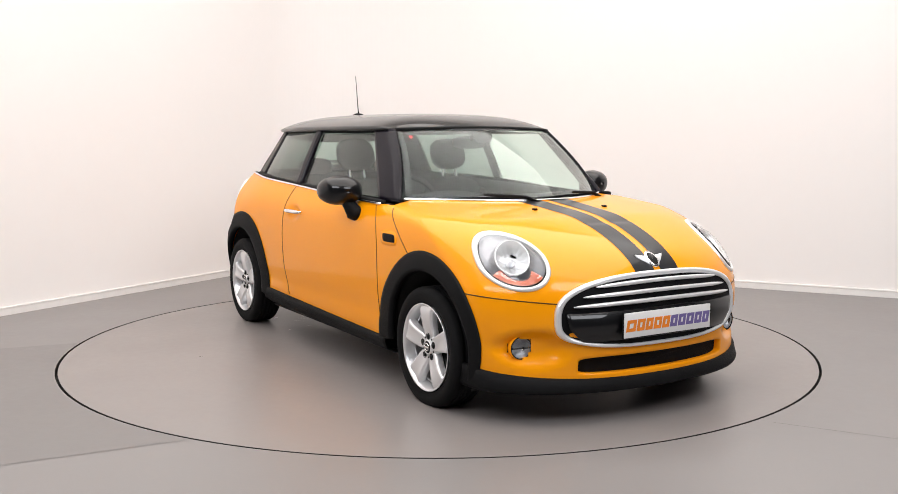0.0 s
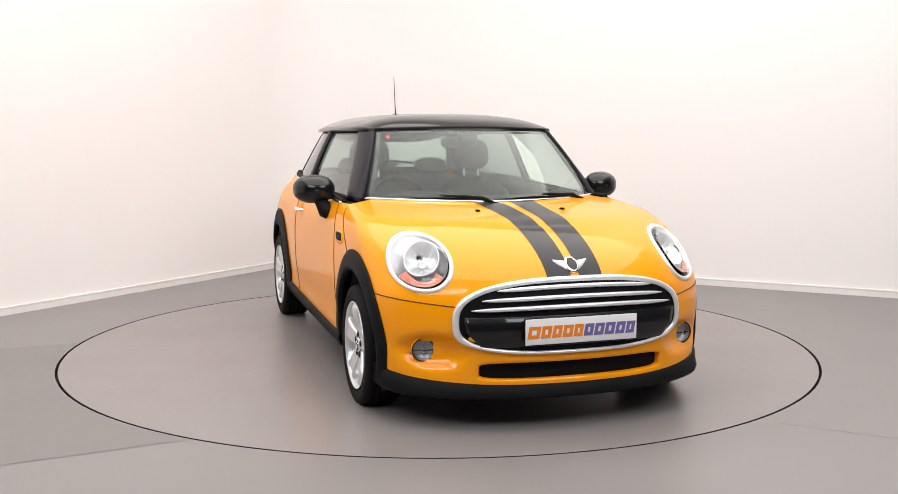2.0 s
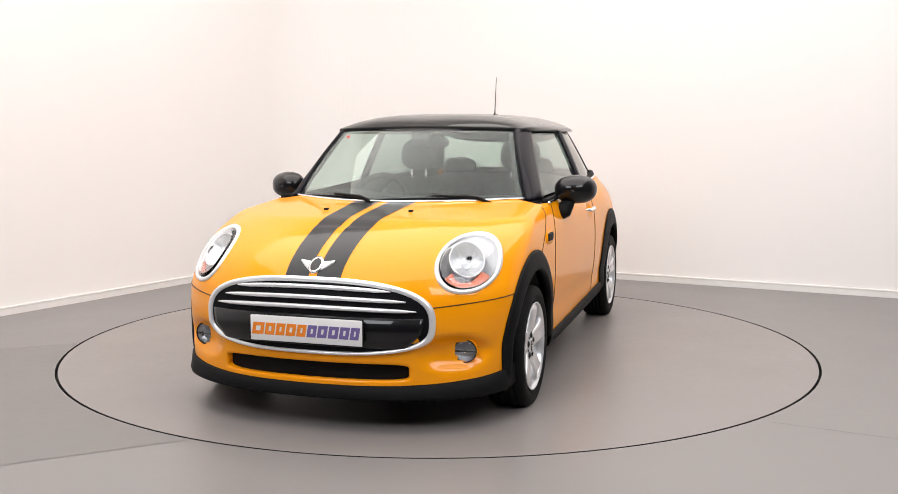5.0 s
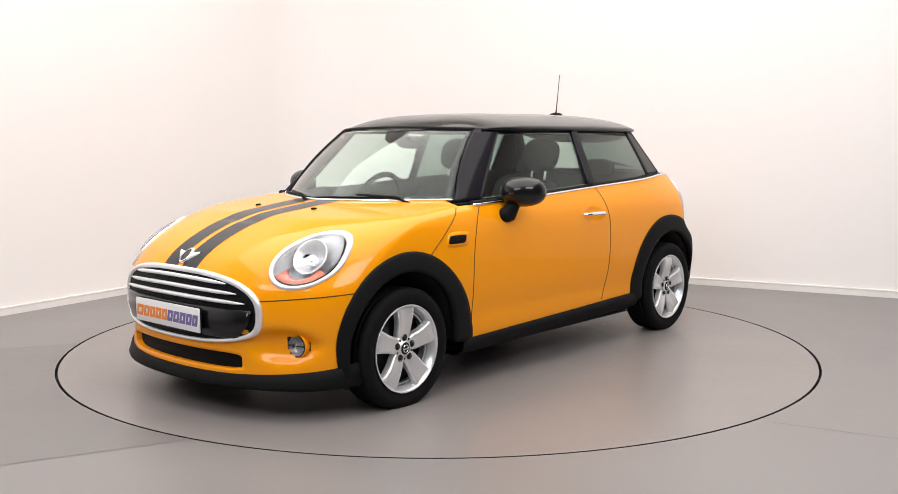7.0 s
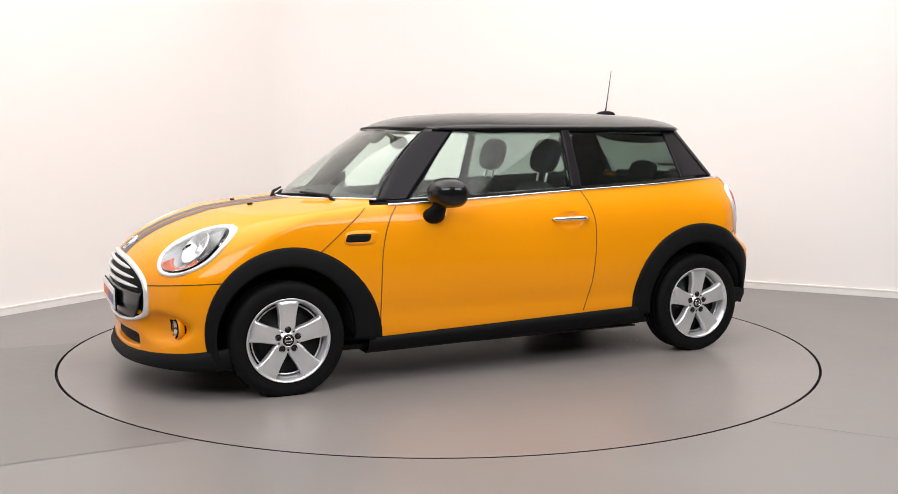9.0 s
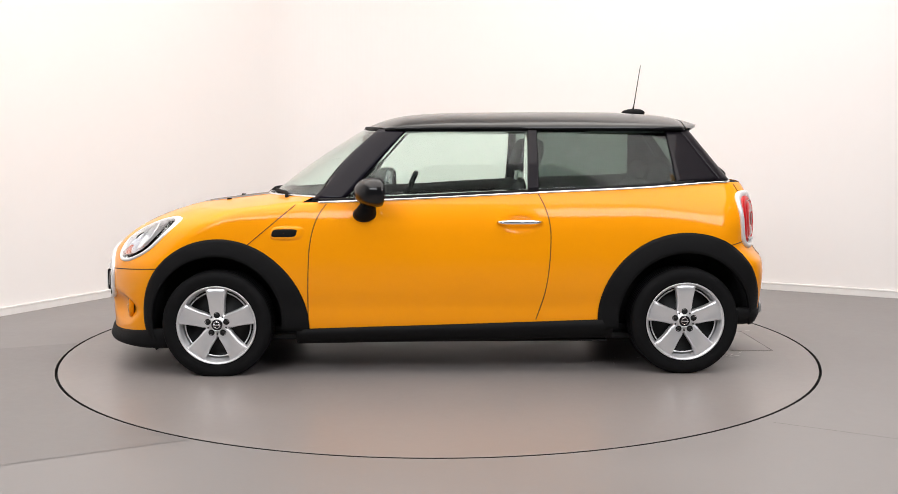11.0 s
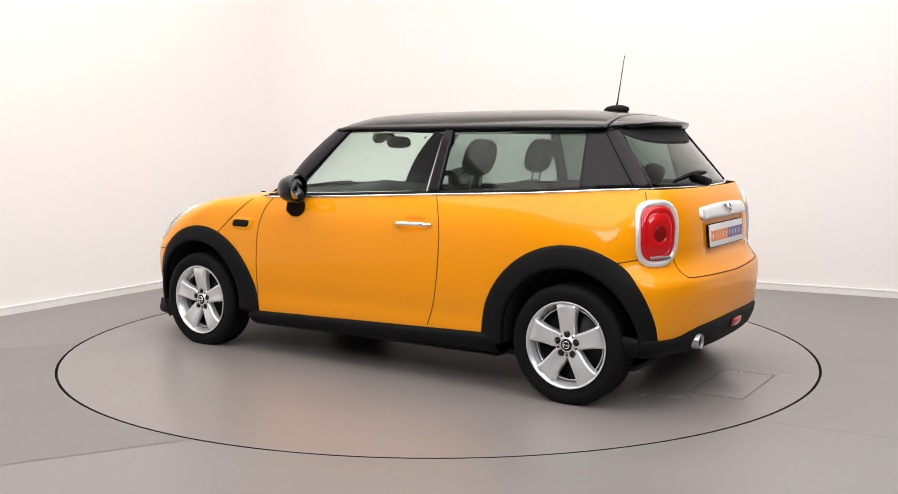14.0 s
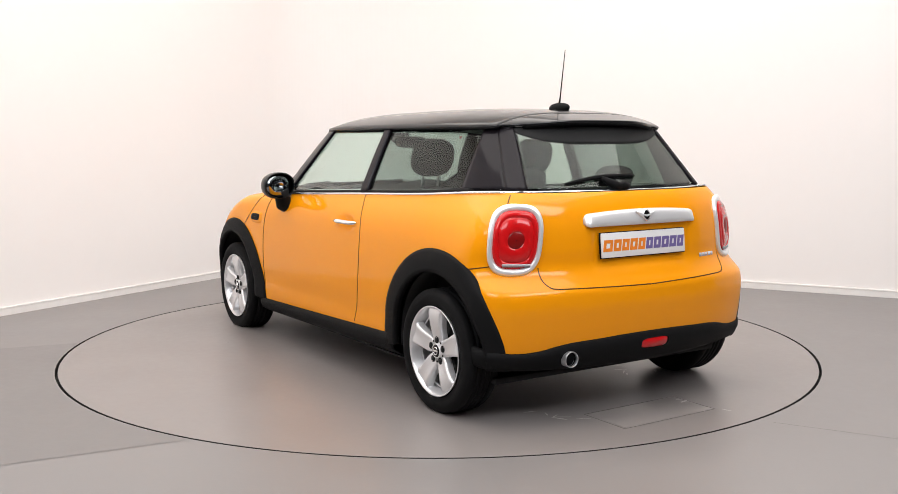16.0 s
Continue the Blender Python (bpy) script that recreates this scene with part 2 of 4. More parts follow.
    ob = obj("floor_joint", [(*(a - n), 0.0012), (*(b - n), 0.0012), (*(b + n), 0.0012), (*(a + n), 0.0012)], [(0, 1, 2, 3)], SCUFFD, smooth=False)
    tagged(ob, "hairline joint in the grey floor", "floor", kind="structure")
    far_ring = [far_l, CORNER, far_r, far]
    ob = obj("ceiling", [(*(mid + (q - mid) * 1.02), z) for z in (HIGH, HIGH + 0.1) for q in far_ring],
             [(3, 2, 1, 0), (4, 5, 6, 7), (0, 1, 5, 4), (1, 2, 6, 5), (2, 3, 7, 6), (3, 0, 4, 7)], CEIL, smooth=False)
    tagged(ob, "white painted studio ceiling", "ceiling", kind="structure")


def turntable():
    root = new("turntable")
    tagged(root, "round grey painted car turntable flush with the floor", "turntable")
    n, r = 160, RING - 0.015
    ang = np.linspace(0, 2 * math.pi, n, endpoint=False)
    rows = [[(q * math.cos(a), q * math.sin(a), z) for a in ang] for q, z in ((0.02, 0), (0.8, 0), (1.5, 0), (r - 0.001, 0), (r, -0.001))]
    edge = [[(q * math.cos(a), q * math.sin(a), z) for a in ang] for q, z in ((r, -0.001), (r, -0.04))]
    obj("edge_band", np.array(edge).reshape(-1, 3), grid_faces(2, n, True), PIT, root, "dark turntable edge", smooth=False)
    obj("deck", np.array(rows).reshape(-1, 3), grid_faces(len(rows), n, True) + [tuple(range(n))[::-1]], DISC, root, smooth=False)
    # access hatch: a thin recessed joint round a plate
    x0, x1, y0, y1, w = -1.985, -1.715, -0.26, 0.315, 0.0032
    for lo, hi in (((x0, y0), (x1, y0 + w)), ((x0, y1 - w), (x1, y1)), ((x0, y0), (x0 + w, y1)), ((x1 - w, y0), (x1, y1))):
        box("hatch_joint", (*lo, 0.0002), (*hi, 0.0010), SCUFFD, root, "dark joint of the access hatch")
    box("hatch_plate", (x0 + 0.01, y0 + 0.01, 0.0002), (x1 - 0.01, y1 - 0.01, 0.0012), DISC, root, "grey access hatch plate", 0.0004)
    rng = random.Random(5)
    spots = [(-1.10, -0.48, 8, 0.16), (-1.0, 0.55, 5, 0.10), (-1.65, 0.44, 6, 0.08), (-1.80, -0.25, 4, 0.08)]
    for cx, cy, n_spot, spread in spots:
        for _ in range(n_spot):
            px, py = cx + rng.gauss(0, spread), cy + rng.gauss(0, spread * 0.5)
            a, b, t = rng.uniform(0.012, 0.05), rng.uniform(0.003, 0.008), rng.uniform(0, 3.14)
            pts = []
            for k in range(10):
                q = k / 10 * 2 * math.pi
                u, v = a * math.cos(q) * rng.uniform(0.7, 1.1), b * math.sin(q) * rng.uniform(0.6, 1.2)
                pts.append((px + u * math.cos(t) - v * math.sin(t), py + u * math.sin(t) + v * math.cos(t), 0.002))
            obj("scuff_mark", pts, [tuple(range(10))], SCUFF, root, smooth=False)
    return root

# ---- the car's skin: x forwards, y to its left, z up, origin between the axles ----
W_PLAN = curve([-1.9, -1.7, -1.5, -1.25, -0.9, -0.4, 0.4, 0.9, 1.25, 1.5, 1.7, 1.9], [0.745, 0.798, 0.821, 0.829, 0.832, 0.835, 0.835, 0.832, 0.830, 0.818, 0.795, 0.755])
D_SIDE = curve([0.10, 0.20, 0.30, 0.37, 0.45, 0.60, 0.72, 0.80, 0.86, 0.92, 0.97, 1.02, 1.10], [-0.050, -0.024, -0.012, -0.012, -0.004, 0.0, -0.004, -0.012, -0.026, -0.052, -0.082, -0.115, -0.18])
X_NOSE = curve([0.10, 0.16, 0.24, 0.34, 0.45, 0.55, 0.62, 0.67, 0.72, 0.77, 0.81, 0.86], [1.950, 1.965, 1.962, 1.968, 1.975, 1.970, 1.955, 1.930, 1.885, 1.815, 1.74, 1.62])
X_TAIL = curve([0.15, 0.25, 0.34, 0.45, 0.55, 0.60, 0.64, 0.68, 0.78, 0.88, 0.95, 1.00, 1.05], [-1.71, -1.755, -1.780, -1.795, -1.800, -1.793, -1.768, -1.748, -1.742, -1.732, -1.712, -1.685, -1.64])
Z_BONNET = curve([0.45, 0.72, 1.08, 1.32, 1.50, 1.68, 1.80, 1.88, 1.95], [0.985, 0.970, 0.934, 0.905, 0.880, 0.826, 0.775, 0.728, 0.67])
BELT = curve([-1.7, -1.455, -0.99, -0.447, 0.333, 0.656, 0.827, 1.1], [1.024, 1.019, 0.993, 0.970, 0.935, 0.924, 0.921, 0.921])


def screen_foot(y):
    return 1.06 - 0.80 * y * y


def hull(x, y, z):
    """Below zero inside the lower body."""
    y = np.abs(y)
    side = y - (W_PLAN(x) + D_SIDE(z))
    # the rear shoulders draw in towards the tailgate
    side = side + 0.065 * np.clip((z - 0.72) / 0.3, 0, 1.2) ** 1.5 * np.clip((-1.0 - x) / 0.5, 0, 1.3) ** 1.5
    top = z - np.where(x > 0.45, Z_BONNET(x) - 0.032 * (y / 0.7) ** 2, 1.1)
    top = np.where(x < 0.72, np.minimum(top, z - (BELT(x) + 0.10)), top)
    nose = x - (X_NOSE(z) - 0.25 * y ** 2 - 0.42 * y ** 4 - (0.090 * y ** 2 + 0.02 * y ** 4) / (1 + np.exp((0.63 - z) / 0.025)))
    tail = (X_TAIL(z) + 0.12 * y ** 2 + (0.17 + 0.17 / (1 + np.exp((0.63 - z) / 0.02))) * y ** 4) - x
    f = smax(side, top, 0.055)
    f = smax(f, nose, 0.085)
    f = smax(f, tail, 0.085)
    # pressed dents: fog lamp pockets, lower intake, rear plate recess, door handle cups, bonnet swage
    fog = np.exp(-(((y - 0.605) / 0.120) ** 2 + ((z - 0.345) / 0.068) ** 2) ** 2)
    f = f + np.where(x > 1.3, 0.052 * fog, 0)
    py = 1 / (1 + np.exp((y - 0.30) / 0.010))
    pz = 1 / (1 + np.exp((np.abs(z - 0.782) - 0.095) / 0.010))
    f = f + np.where(x < -1.2, 0.014 * py * pz, 0)
    cup = np.exp(-(((x + 0.36) / 0.078) ** 2 + ((z - 0.812) / 0.040) ** 2) ** 2)
    scoop = np.exp(-((np.abs(y) / 0.150) ** 6)) / (1 + np.exp((x - 1.585) / 0.006)) * np.clip((x - 1.36) / 0.2, 0, 1)
    f = f + np.where(z > 0.6, 0.007 * scoop, 0)
    return f + 0.015 * cup


def cast(o, d, off=0.0):
    """Where rays from inside meet the skin, moved out by off along the normal."""
    o, d = np.broadcast_arrays(np.asarray(o, float), np.asarray(d, float))
    lo, hi = np.zeros(o.shape[:-1]), np.full(o.shape[:-1], 1.6)
    for _ in range(34):
        m = (lo + hi) / 2
        q = o + d * m[..., None]
        ins = hull(q[..., 0], q[..., 1], q[..., 2]) < 0
        lo, hi = np.where(ins, m, lo), np.where(ins, hi, m)
    q = o + d * lo[..., None]
    return q + off * normal(q) if off else q


def normal(q):
    e, g = 0.002, []
    for k in range(3):
        h = np.zeros(3)
        h[k] = e
        a, b = q + h, q - h
        g.append(hull(a[..., 0], a[..., 1], a[..., 2]) - hull(b[..., 0], b[..., 1], b[..., 2]))
    g = np.stack(g, -1)
    return g / (np.linalg.norm(g, axis=-1, keepdims=True) + 1e-12)


def vec(*c):
    return np.stack(np.broadcast_arrays(*[np.asarray(k, float) for k in c]), -1)


DOOR_F = curve([0.20, 0.45, 0.60, 0.70, 0.80, 0.86, 0.93], [0.765, 0.763, 0.758, 0.750, 0.727, 0.702, 0.652])
DOOR_R = curve([0.25, 0.285, 0.444, 0.58, 0.684, 0.814, 0.90, 0.97], [-0.430, -0.442, -0.494, -0.515, -0.522, -0.517, -0.493, -0.459])


def side_pt(x, z, s=1, off=0.0):
    return cast(vec(x, 0, z), (0, s, 0), off)


def front_pt(y, z, off=0.0):
    return cast(vec(1.0, y, z), (1, 0, 0), off)


def rear_pt(y, z, off=0.0):
    return cast(vec(-1.0, y, z), (-1, 0, 0), off)


def top_pt(x, y, off=0.0):
    return cast(vec(x, y, 0.5), (0, 0, 1), off)


FX, RX, HUBZ = 1.2475, -1.2475, 0.297
ARCH_IN = {FX: 0.345, RX: 0.358}
ARCH_OUT = {FX: 0.438, RX: 0.462}
# headlamp: an oval lying on the nose
HL_C = np.array([1.660, 0.630, 0.720])
HL_D = np.array([0.9926, 0.0, 0.1215])
HL_LEAN = radians(11)
HL_R = np.array([0, 1.0, 0]) * math.cos(HL_LEAN) + np.array([-0.1215, 0, 0.9926]) * math.sin(HL_LEAN)
HL_U = np.array([-0.1215, 0, 0.9926]) * math.cos(HL_LEAN) - np.array([0, 1.0, 0]) * math.sin(HL_LEAN)
HL_A, HL_B = 0.125, 0.139
# the lamp's own axis, square to its lens
LN = np.array([0.70, 0.30, 0.62]) / np.linalg.norm(np.array([0.70, 0.30, 0.62]))
LU = np.array([0, 0, 1.0]) - LN[2] * LN
LU /= np.linalg.norm(LU)
LR = np.cross(LU, LN)
# tail lamp: a rounded oblong on the rear corner
TL_C = np.array([-1.60, 0.640, 0.820])
TL_D = np.array([-0.88, 0.47, 0.06])
TL_D /= np.linalg.norm(TL_D)
TL_R = np.cross(TL_D, np.array([0, 0, 1.0]))
TL_R /= np.linalg.norm(TL_R)
TL_U = np.cross(TL_R, TL_D)
TL_A, TL_B = 0.120, 0.156


def oval(c, r, u, d, a, b, rho, th, s=1, off=0.0, power=2.0, lean=0.0):
    """Points of an oval laid on the skin: rho is the share of the radius, th the angle."""
    ct, st = np.cos(th), np.sin(th)
    k = (np.abs(ct) ** power + np.abs(st) ** power) ** (-1 / power)
    p = c - 0.25 * d + (rho * k * a * ct)[..., None] * r + (rho * k * b * st)[..., None] * u + (lean * rho * k * b * st)[..., None] * r
    q = cast(p, np.broadcast_to(d, p.shape), off)
    return q * np.array([1, s, 1])


def skin_mesh():
    """The half hull as a grid of rays fanned from a spine, with its normals."""
    o, d = [], []
    for a in np.linspace(0, 90, 130):
        o.append((1.05, 0, 0.55)), d.append((math.cos(radians(a)), math.sin(radians(a)), 0))
    for x in np.linspace(1.05, -1.15, 122)[1:-1]:
        o.append((x, 0, 0.55)), d.append((0, 1, 0))
    for a in np.linspace(90, 180, 90):
        o.append((-1.15, 0, 0.55)), d.append((math.cos(radians(a)), math.sin(radians(a)), 0))
    o, d = np.array(o), np.array(d)
    el = np.radians(np.concatenate([np.linspace(-60, 60, 104), np.linspace(62, 90, 16)]))
    D = d[:, None, :] * np.cos(el)[None, :, None] + np.array([0, 0, 1.0]) * np.sin(el)[None, :, None]
    O = np.broadcast_to(o[:, None, :], D.shape)
    q = cast(O, D)
    return q, normal(q)


def body_panels(car):
    q, nrm = skin_mesh()
    nu, nv = q.shape[:2]
    faces = np.array(grid_faces(nu, nv))
    P, N = q.reshape(-1, 3), nrm.reshape(-1, 3)
    c = P[faces].mean(1)
    x, y, z = c.T
    keep = z > np.where(x < -1.2, 0.275, np.where(np.abs(x) < 0.9, 0.255, 0.185))
    keep &= ~((x > 1.5) & (y < 0.445) & (np.abs(z - 0.266) < 0.045))
    keep &= ~((x > 1.4) & (np.hypot(y - 0.640, z - 0.345) < 0.044))
    for wx in (FX, RX):
        keep &= ~((np.hypot(x - wx, z - HUBZ) < ARCH_IN[wx] + 0.03) & (y > 0.45))
    # faces across the belt line or the screen foot are drawn down to it
    cab = (P[:, 2] > BELT(P[:, 0])) & ((P[:, 0] < screen_foot(P[:, 1])) | (P[:, 0] < 0.80))
    keep &= ~cab[faces].all(1)
    mixed = np.unique(faces[cab[faces].any(1) & keep])
    mixed = mixed[cab[mixed]]
    px, py = P[mixed, 0], P[mixed, 1]
    at_rear = (px < -1.45) & (py < 0.60)
    at_side = ~at_rear & ((py > 0.64) | (px < 0.6))
    at_foot = ~at_rear & ~at_side
    P[mixed[at_rear]] = rear_pt(py[at_rear], 1.020 + 0 * py[at_rear])
    P[mixed[at_side]] = side_pt(px[at_side], BELT(px[at_side]))
    P[mixed[at_foot]] = top_pt(screen_foot(py[at_foot]), py[at_foot])
    N = normal(P)
    for C, R, U, A, B, pw in ((HL_C, HL_R, HL_U, HL_A, HL_B, 2.0), (TL_C, TL_R, TL_U, 0.92 * TL_A, 0.92 * TL_B, 3.0)):
        a, b = (c - C) @ R / A, (c - C) @ U / B
        keep &= ~(((np.abs(a) ** pw + np.abs(b) ** pw) < 0.86) & (np.linalg.norm(c - C, axis=1) < 0.3))
    # which panel each face belongs to
    seam_z = 0.574 - 0.028 * np.clip((x - 1.58) / 0.4, 0, 1)
    door_f = DOOR_F(z)
    door_r = DOOR_R(z)
    fender_line = 1.086 - (z - 0.695) * 1.2
    kind = np.full(len(c), 3)
    kind[(x > fender_line) & (z > seam_z) & (x > 0.72)] = 0
    kind[(x > 1.2475) & (z <= seam_z)] = 1
    kind[(kind == 3) & (x < door_f) & (x > door_r)] = 4
    kind[(kind == 3) & (x <= door_r)] = 5
    kind[(x < -1.4) & (z < 0.605 + 0.09 * np.clip((y - 0.53) / 0.06, 0, 1))] = 6
    kind[(x < -1.45) & (y < 0.545) & (kind == 5)] = 7
    names = {0: ("bonnet", 1), 1: ("front_bumper", 1), 3: ("front_wing", 2), 4: ("door_panel", 2), 5: ("rear_quarter", 2), 6: ("rear_bumper", 1), 7: ("tailgate", 1)}
    for k, (name, sides) in names.items():
        f = faces[keep & (kind == k)]
        used, inv = np.unique(f, return_inverse=True)
        f = inv.reshape(f.shape)
        v, n = P[used], N[used]
        flip = np.array([1, -1, 1])
        if sides == 1:
            obj(name, np.vstack([v, v * flip]), [t[::-1] for t in f] + [tuple(t + len(v)) for t in f], PAINT, car, normals=np.vstack([n, n * flip]))
        else:
            obj(name, v, [t[::-1] for t in f], PAINT, car, normals=n)
            obj(name, v * flip, f, PAINT, car, normals=n * flip)


def seams(car):
    """Shut lines as narrow dark strips pressed in the skin."""
    w = 0.0027

    def strip(path):
        tube("shut_line", path, w, SEAM, car, n=6)
    for s in (1, -1):
        m = np.array([1, s, 1])
        z = np.linspace(0.27, 0.915, 40)
        strip(side_pt(DOOR_F(z), z) * m)
        z = np.linspace(0.30, 0.968, 40)
        strip(side_pt(DOOR_R(z), z) * m)
        z = np.linspace(0.70, 0.91, 26)
        strip(side_pt(1.086 - (z - 0.695) * 1.2, z) * m)
        a = np.linspace(0, 1, 36)
        path = cast(vec(1.05, 0, 0.574 - 0.030 * a ** 1.2), vec(np.cos(np.radians(58 - 26 * a)), np.sin(np.radians(58 - 26 * a)), 0))
        strip(path * m)
        # tailgate: down the side, round the lower corner and along the bottom
        y = np.concatenate([np.full(14, 0.565), 0.565 - 0.045 * (1 - np.cos(np.linspace(0, 1.57, 8))), np.linspace(0.50, 0.0, 20)])
        zz = np.concatenate([np.linspace(0.70, 0.665, 14), 0.612 + 0.053 * (1 - np.sin(np.linspace(0, 1.57, 8))), np.linspace(0.610, 0.600, 20)])
        strip(rear_pt(y, zz) * m)
        z = np.linspace(0.950, 1.012, 8)
        strip(cast(vec(-1.15, 0, z), vec(math.cos(radians(122.4)), math.sin(radians(122.4)), 0)) * m)
        # bumper seam from the arch to the tail lamp
        a = np.linspace(0, 1, 16)
        strip(cast(vec(-1.15, 0, 0.688 + 0.026 * a), vec(np.cos(np.radians(111 + 11 * a)), np.sin(np.radians(111 + 11 * a)), 0)) * m)


def cladding(car):
    for s in (1, -1):
        m = np.array([1, s, 1])
        for wx in (FX, RX):
            th = np.radians(np.linspace(-24, 187, 72) if wx > 0 else np.linspace(-7, 186, 72))
            r0, r1 = ARCH_IN[wx], ARCH_OUT[wx]
            deg = np.degrees(th)
            if wx > 0:
                rim = curve([-24, -10, 0, 45, 90, 140, 180, 194], [0.392, 0.390, 0.395, 0.422, 0.437, 0.452, 0.487, 0.50])(deg)
            else:
                rim = curve([-14, 0, 45, 90, 128, 165, 194], [0.468, 0.470, 0.466, 0.465, 0.465, 0.430, 0.400])(deg)
            rows = []
            for k in np.linspace(0, 1, 7):
                r = r0 + (rim - r0) * k
                px, pz = wx + r * np.cos(th), HUBZ + r * np.sin(th)
                pt = side_pt(px, np.maximum(pz, 0.17), 1, 0.0)
                out = (0.021 - 0.015 * k ** 2) * np.clip((px + 1.75) / 0.2, 0.5, 1)
                pt[:, 1] += out
                rows.append(pt * m)
            back = rows[0].copy()
            back[:, 1] -= s * 0.035
            sheet("arch_trim", [back] + rows, TRIM, car, "black plastic wheel arch trim", 0.006, flip=s < 0)
            # wheel housing
            th = np.radians(np.linspace(-26, 186, 40) if wx > 0 else np.linspace(-8, 178, 40))
            inner = [np.stack([wx + 0.372 * np.cos(th), np.full(40, s * yy), HUBZ + 0.372 * np.sin(th)], -1) for yy in (0.79, 0.65, 0.48)]
            inner.append(np.stack([wx + 0.02 * np.cos(th), np.full(40, s * 0.48), HUBZ + 0.02 * np.sin(th)], -1))
            sheet("wheel_housing", inner, DARK, car, "dark wheel housing liner", 0.004)
        # sill board
        x = np.linspace(0.83, -0.86, 60)
        ztop = np.interp(x, [-0.86, 0.83], [0.302, 0.254])
        rows = []
        for k, out in ((0.0, -0.02), (0.04, 0.012), (0.35, 0.016), (0.7, 0.010), (1.0, -0.03), (1.0, -0.2)):
            z = ztop + (np.interp(x, [-0.86, 0.83], [0.188, 0.163]) - ztop) * k
            pt = side_pt(x, z)
            pt[:, 1] += out
            rows.append(pt * m)
        sheet("sill_trim", rows, TRIM, car, "black plastic sill trim", 0.005, flip=s > 0)
    # front lower lip
    a = np.radians(np.linspace(-60, 60, 90))
    t = np.abs(a) / radians(60)
    ztop = 0.203 + 0.055 * t ** 3
    rows = []
    for k, out in ((0, -0.005), (0.06, 0.008), (0.45, 0.012), (0.75, 0.020), (0.9, 0.018), (1.0, 0.0), (1.02, -0.25)):
        z = ztop + (0.148 - ztop) * k
        pt = cast(vec(1.05 + 0 * a, 0, z), vec(np.cos(a), np.sin(a), 0))
        dirn = vec(np.cos(a), np.sin(a), 0)
        rows.append(pt + dirn * out)
    sheet("front_lip", rows, TRIM, car, "black plastic front bumper lip", 0.005)
    # rear diffuser
    a = np.radians(np.linspace(113, 247, 90))
    t = np.abs(a - math.pi) / radians(67)
    ztop = np.interp(t, [0, 0.21, 0.57, 0.66, 0.73, 0.80, 1.0], [0.382, 0.380, 0.367, 0.346, 0.328, 0.334, 0.36])
    ztop = np.convolve(np.pad(ztop, 3, mode="edge"), np.ones(7) / 7, "valid")
    rows = []
    for k, out in ((0, -0.005), (0.05, 0.007), (0.4, 0.010), (0.85, 0.004), (1.0, -0.02), (1.0, -0.35)):
        z = ztop + (0.238 + 0.03 * t ** 2 - ztop) * k
        pt = cast(vec(-1.15 + 0 * a, 0, z), vec(np.cos(a), np.sin(a), 0))
        rows.append(pt + vec(np.cos(a), np.sin(a), 0) * out)
    sheet("rear_diffuser", rows, TRIM, car, "black plastic rear bumper insert", 0.005)
    box("floor_pan", (-1.55, -0.70, 0.17), (1.70, 0.70, 0.20), DARK, car, "dark underbody floor pan", 0.01)
    box("underfloor_panel", (-0.84, -0.77, 0.170), (0.76, 0.77, 0.178), DARK, car, "dark underbody panel", 0.002)
    box("fuel_tank", (-0.9, -0.45, 0.135), (-0.3, 0.45, 0.18), DARK, car, "dark underbody tank", 0.02)


def superoval(n, hw, hh, power, shift=0.0):
    th = np.linspace(0, 2 * math.pi, n, endpoint=False)
    k = (np.abs(np.cos(th)) ** power + np.abs(np.sin(th)) ** power) ** (-1 / power)
    return th, hw * k * np.cos(th), hh * k * np.sin(th)


def face_ring(name, inner, outer, offs, mat, car, label, pt):
    """A raised moulding between two closed outlines (y, z) on the nose or tail."""
    rows = []
    for k, off in offs:
        y, z = inner[0] * (1 - k) + outer[0] * k, inner[1] * (1 - k) + outer[1] * k
        rows.append(pt(y, z, off))
    return sheet(name, rows, mat, car, label, 0.003, wrap=True, flip=True)


def badge(car, pt, y0, z0, w, h, off, dark=SEAM):
    """A winged roundel: plain silver wings and a dark disc."""
    yy = np.linspace(-w, w, 31)
    span = np.abs(yy) / w
    hi = 0.36 * h - 0.10 * h * (1 - span)
    lo = -0.42 * h + 0.68 * h * span ** 1.5
    rows = []
    for q, o in ((0, 0.2), (0.08, 1.0), (0.5, 1.25), (0.92, 1.0), (1, 0.2)):
        rows.append(pt(y0 + yy, z0 + hi * (1 - q) + lo * q, off * o))
    top = sheet("badge", rows, LAMPRING, car, "silver winged badge", 0.0)
    th, a, b = superoval(28, h * 0.52, h * 0.52, 2)
    sheet("roundel", [pt(y0 + a * k, z0 + b * k, off + o) for k, o in ((1, -0.004), (1, 0.004), (0.75, 0.0045))], CHROME, top, "", 0.0, wrap=True)
    sheet("roundel_centre", [pt(y0 + a * k, z0 + b * k, off + 0.004) for k in (0.78, 0.02)], BLACKP, top, "", 0.0, wrap=True)


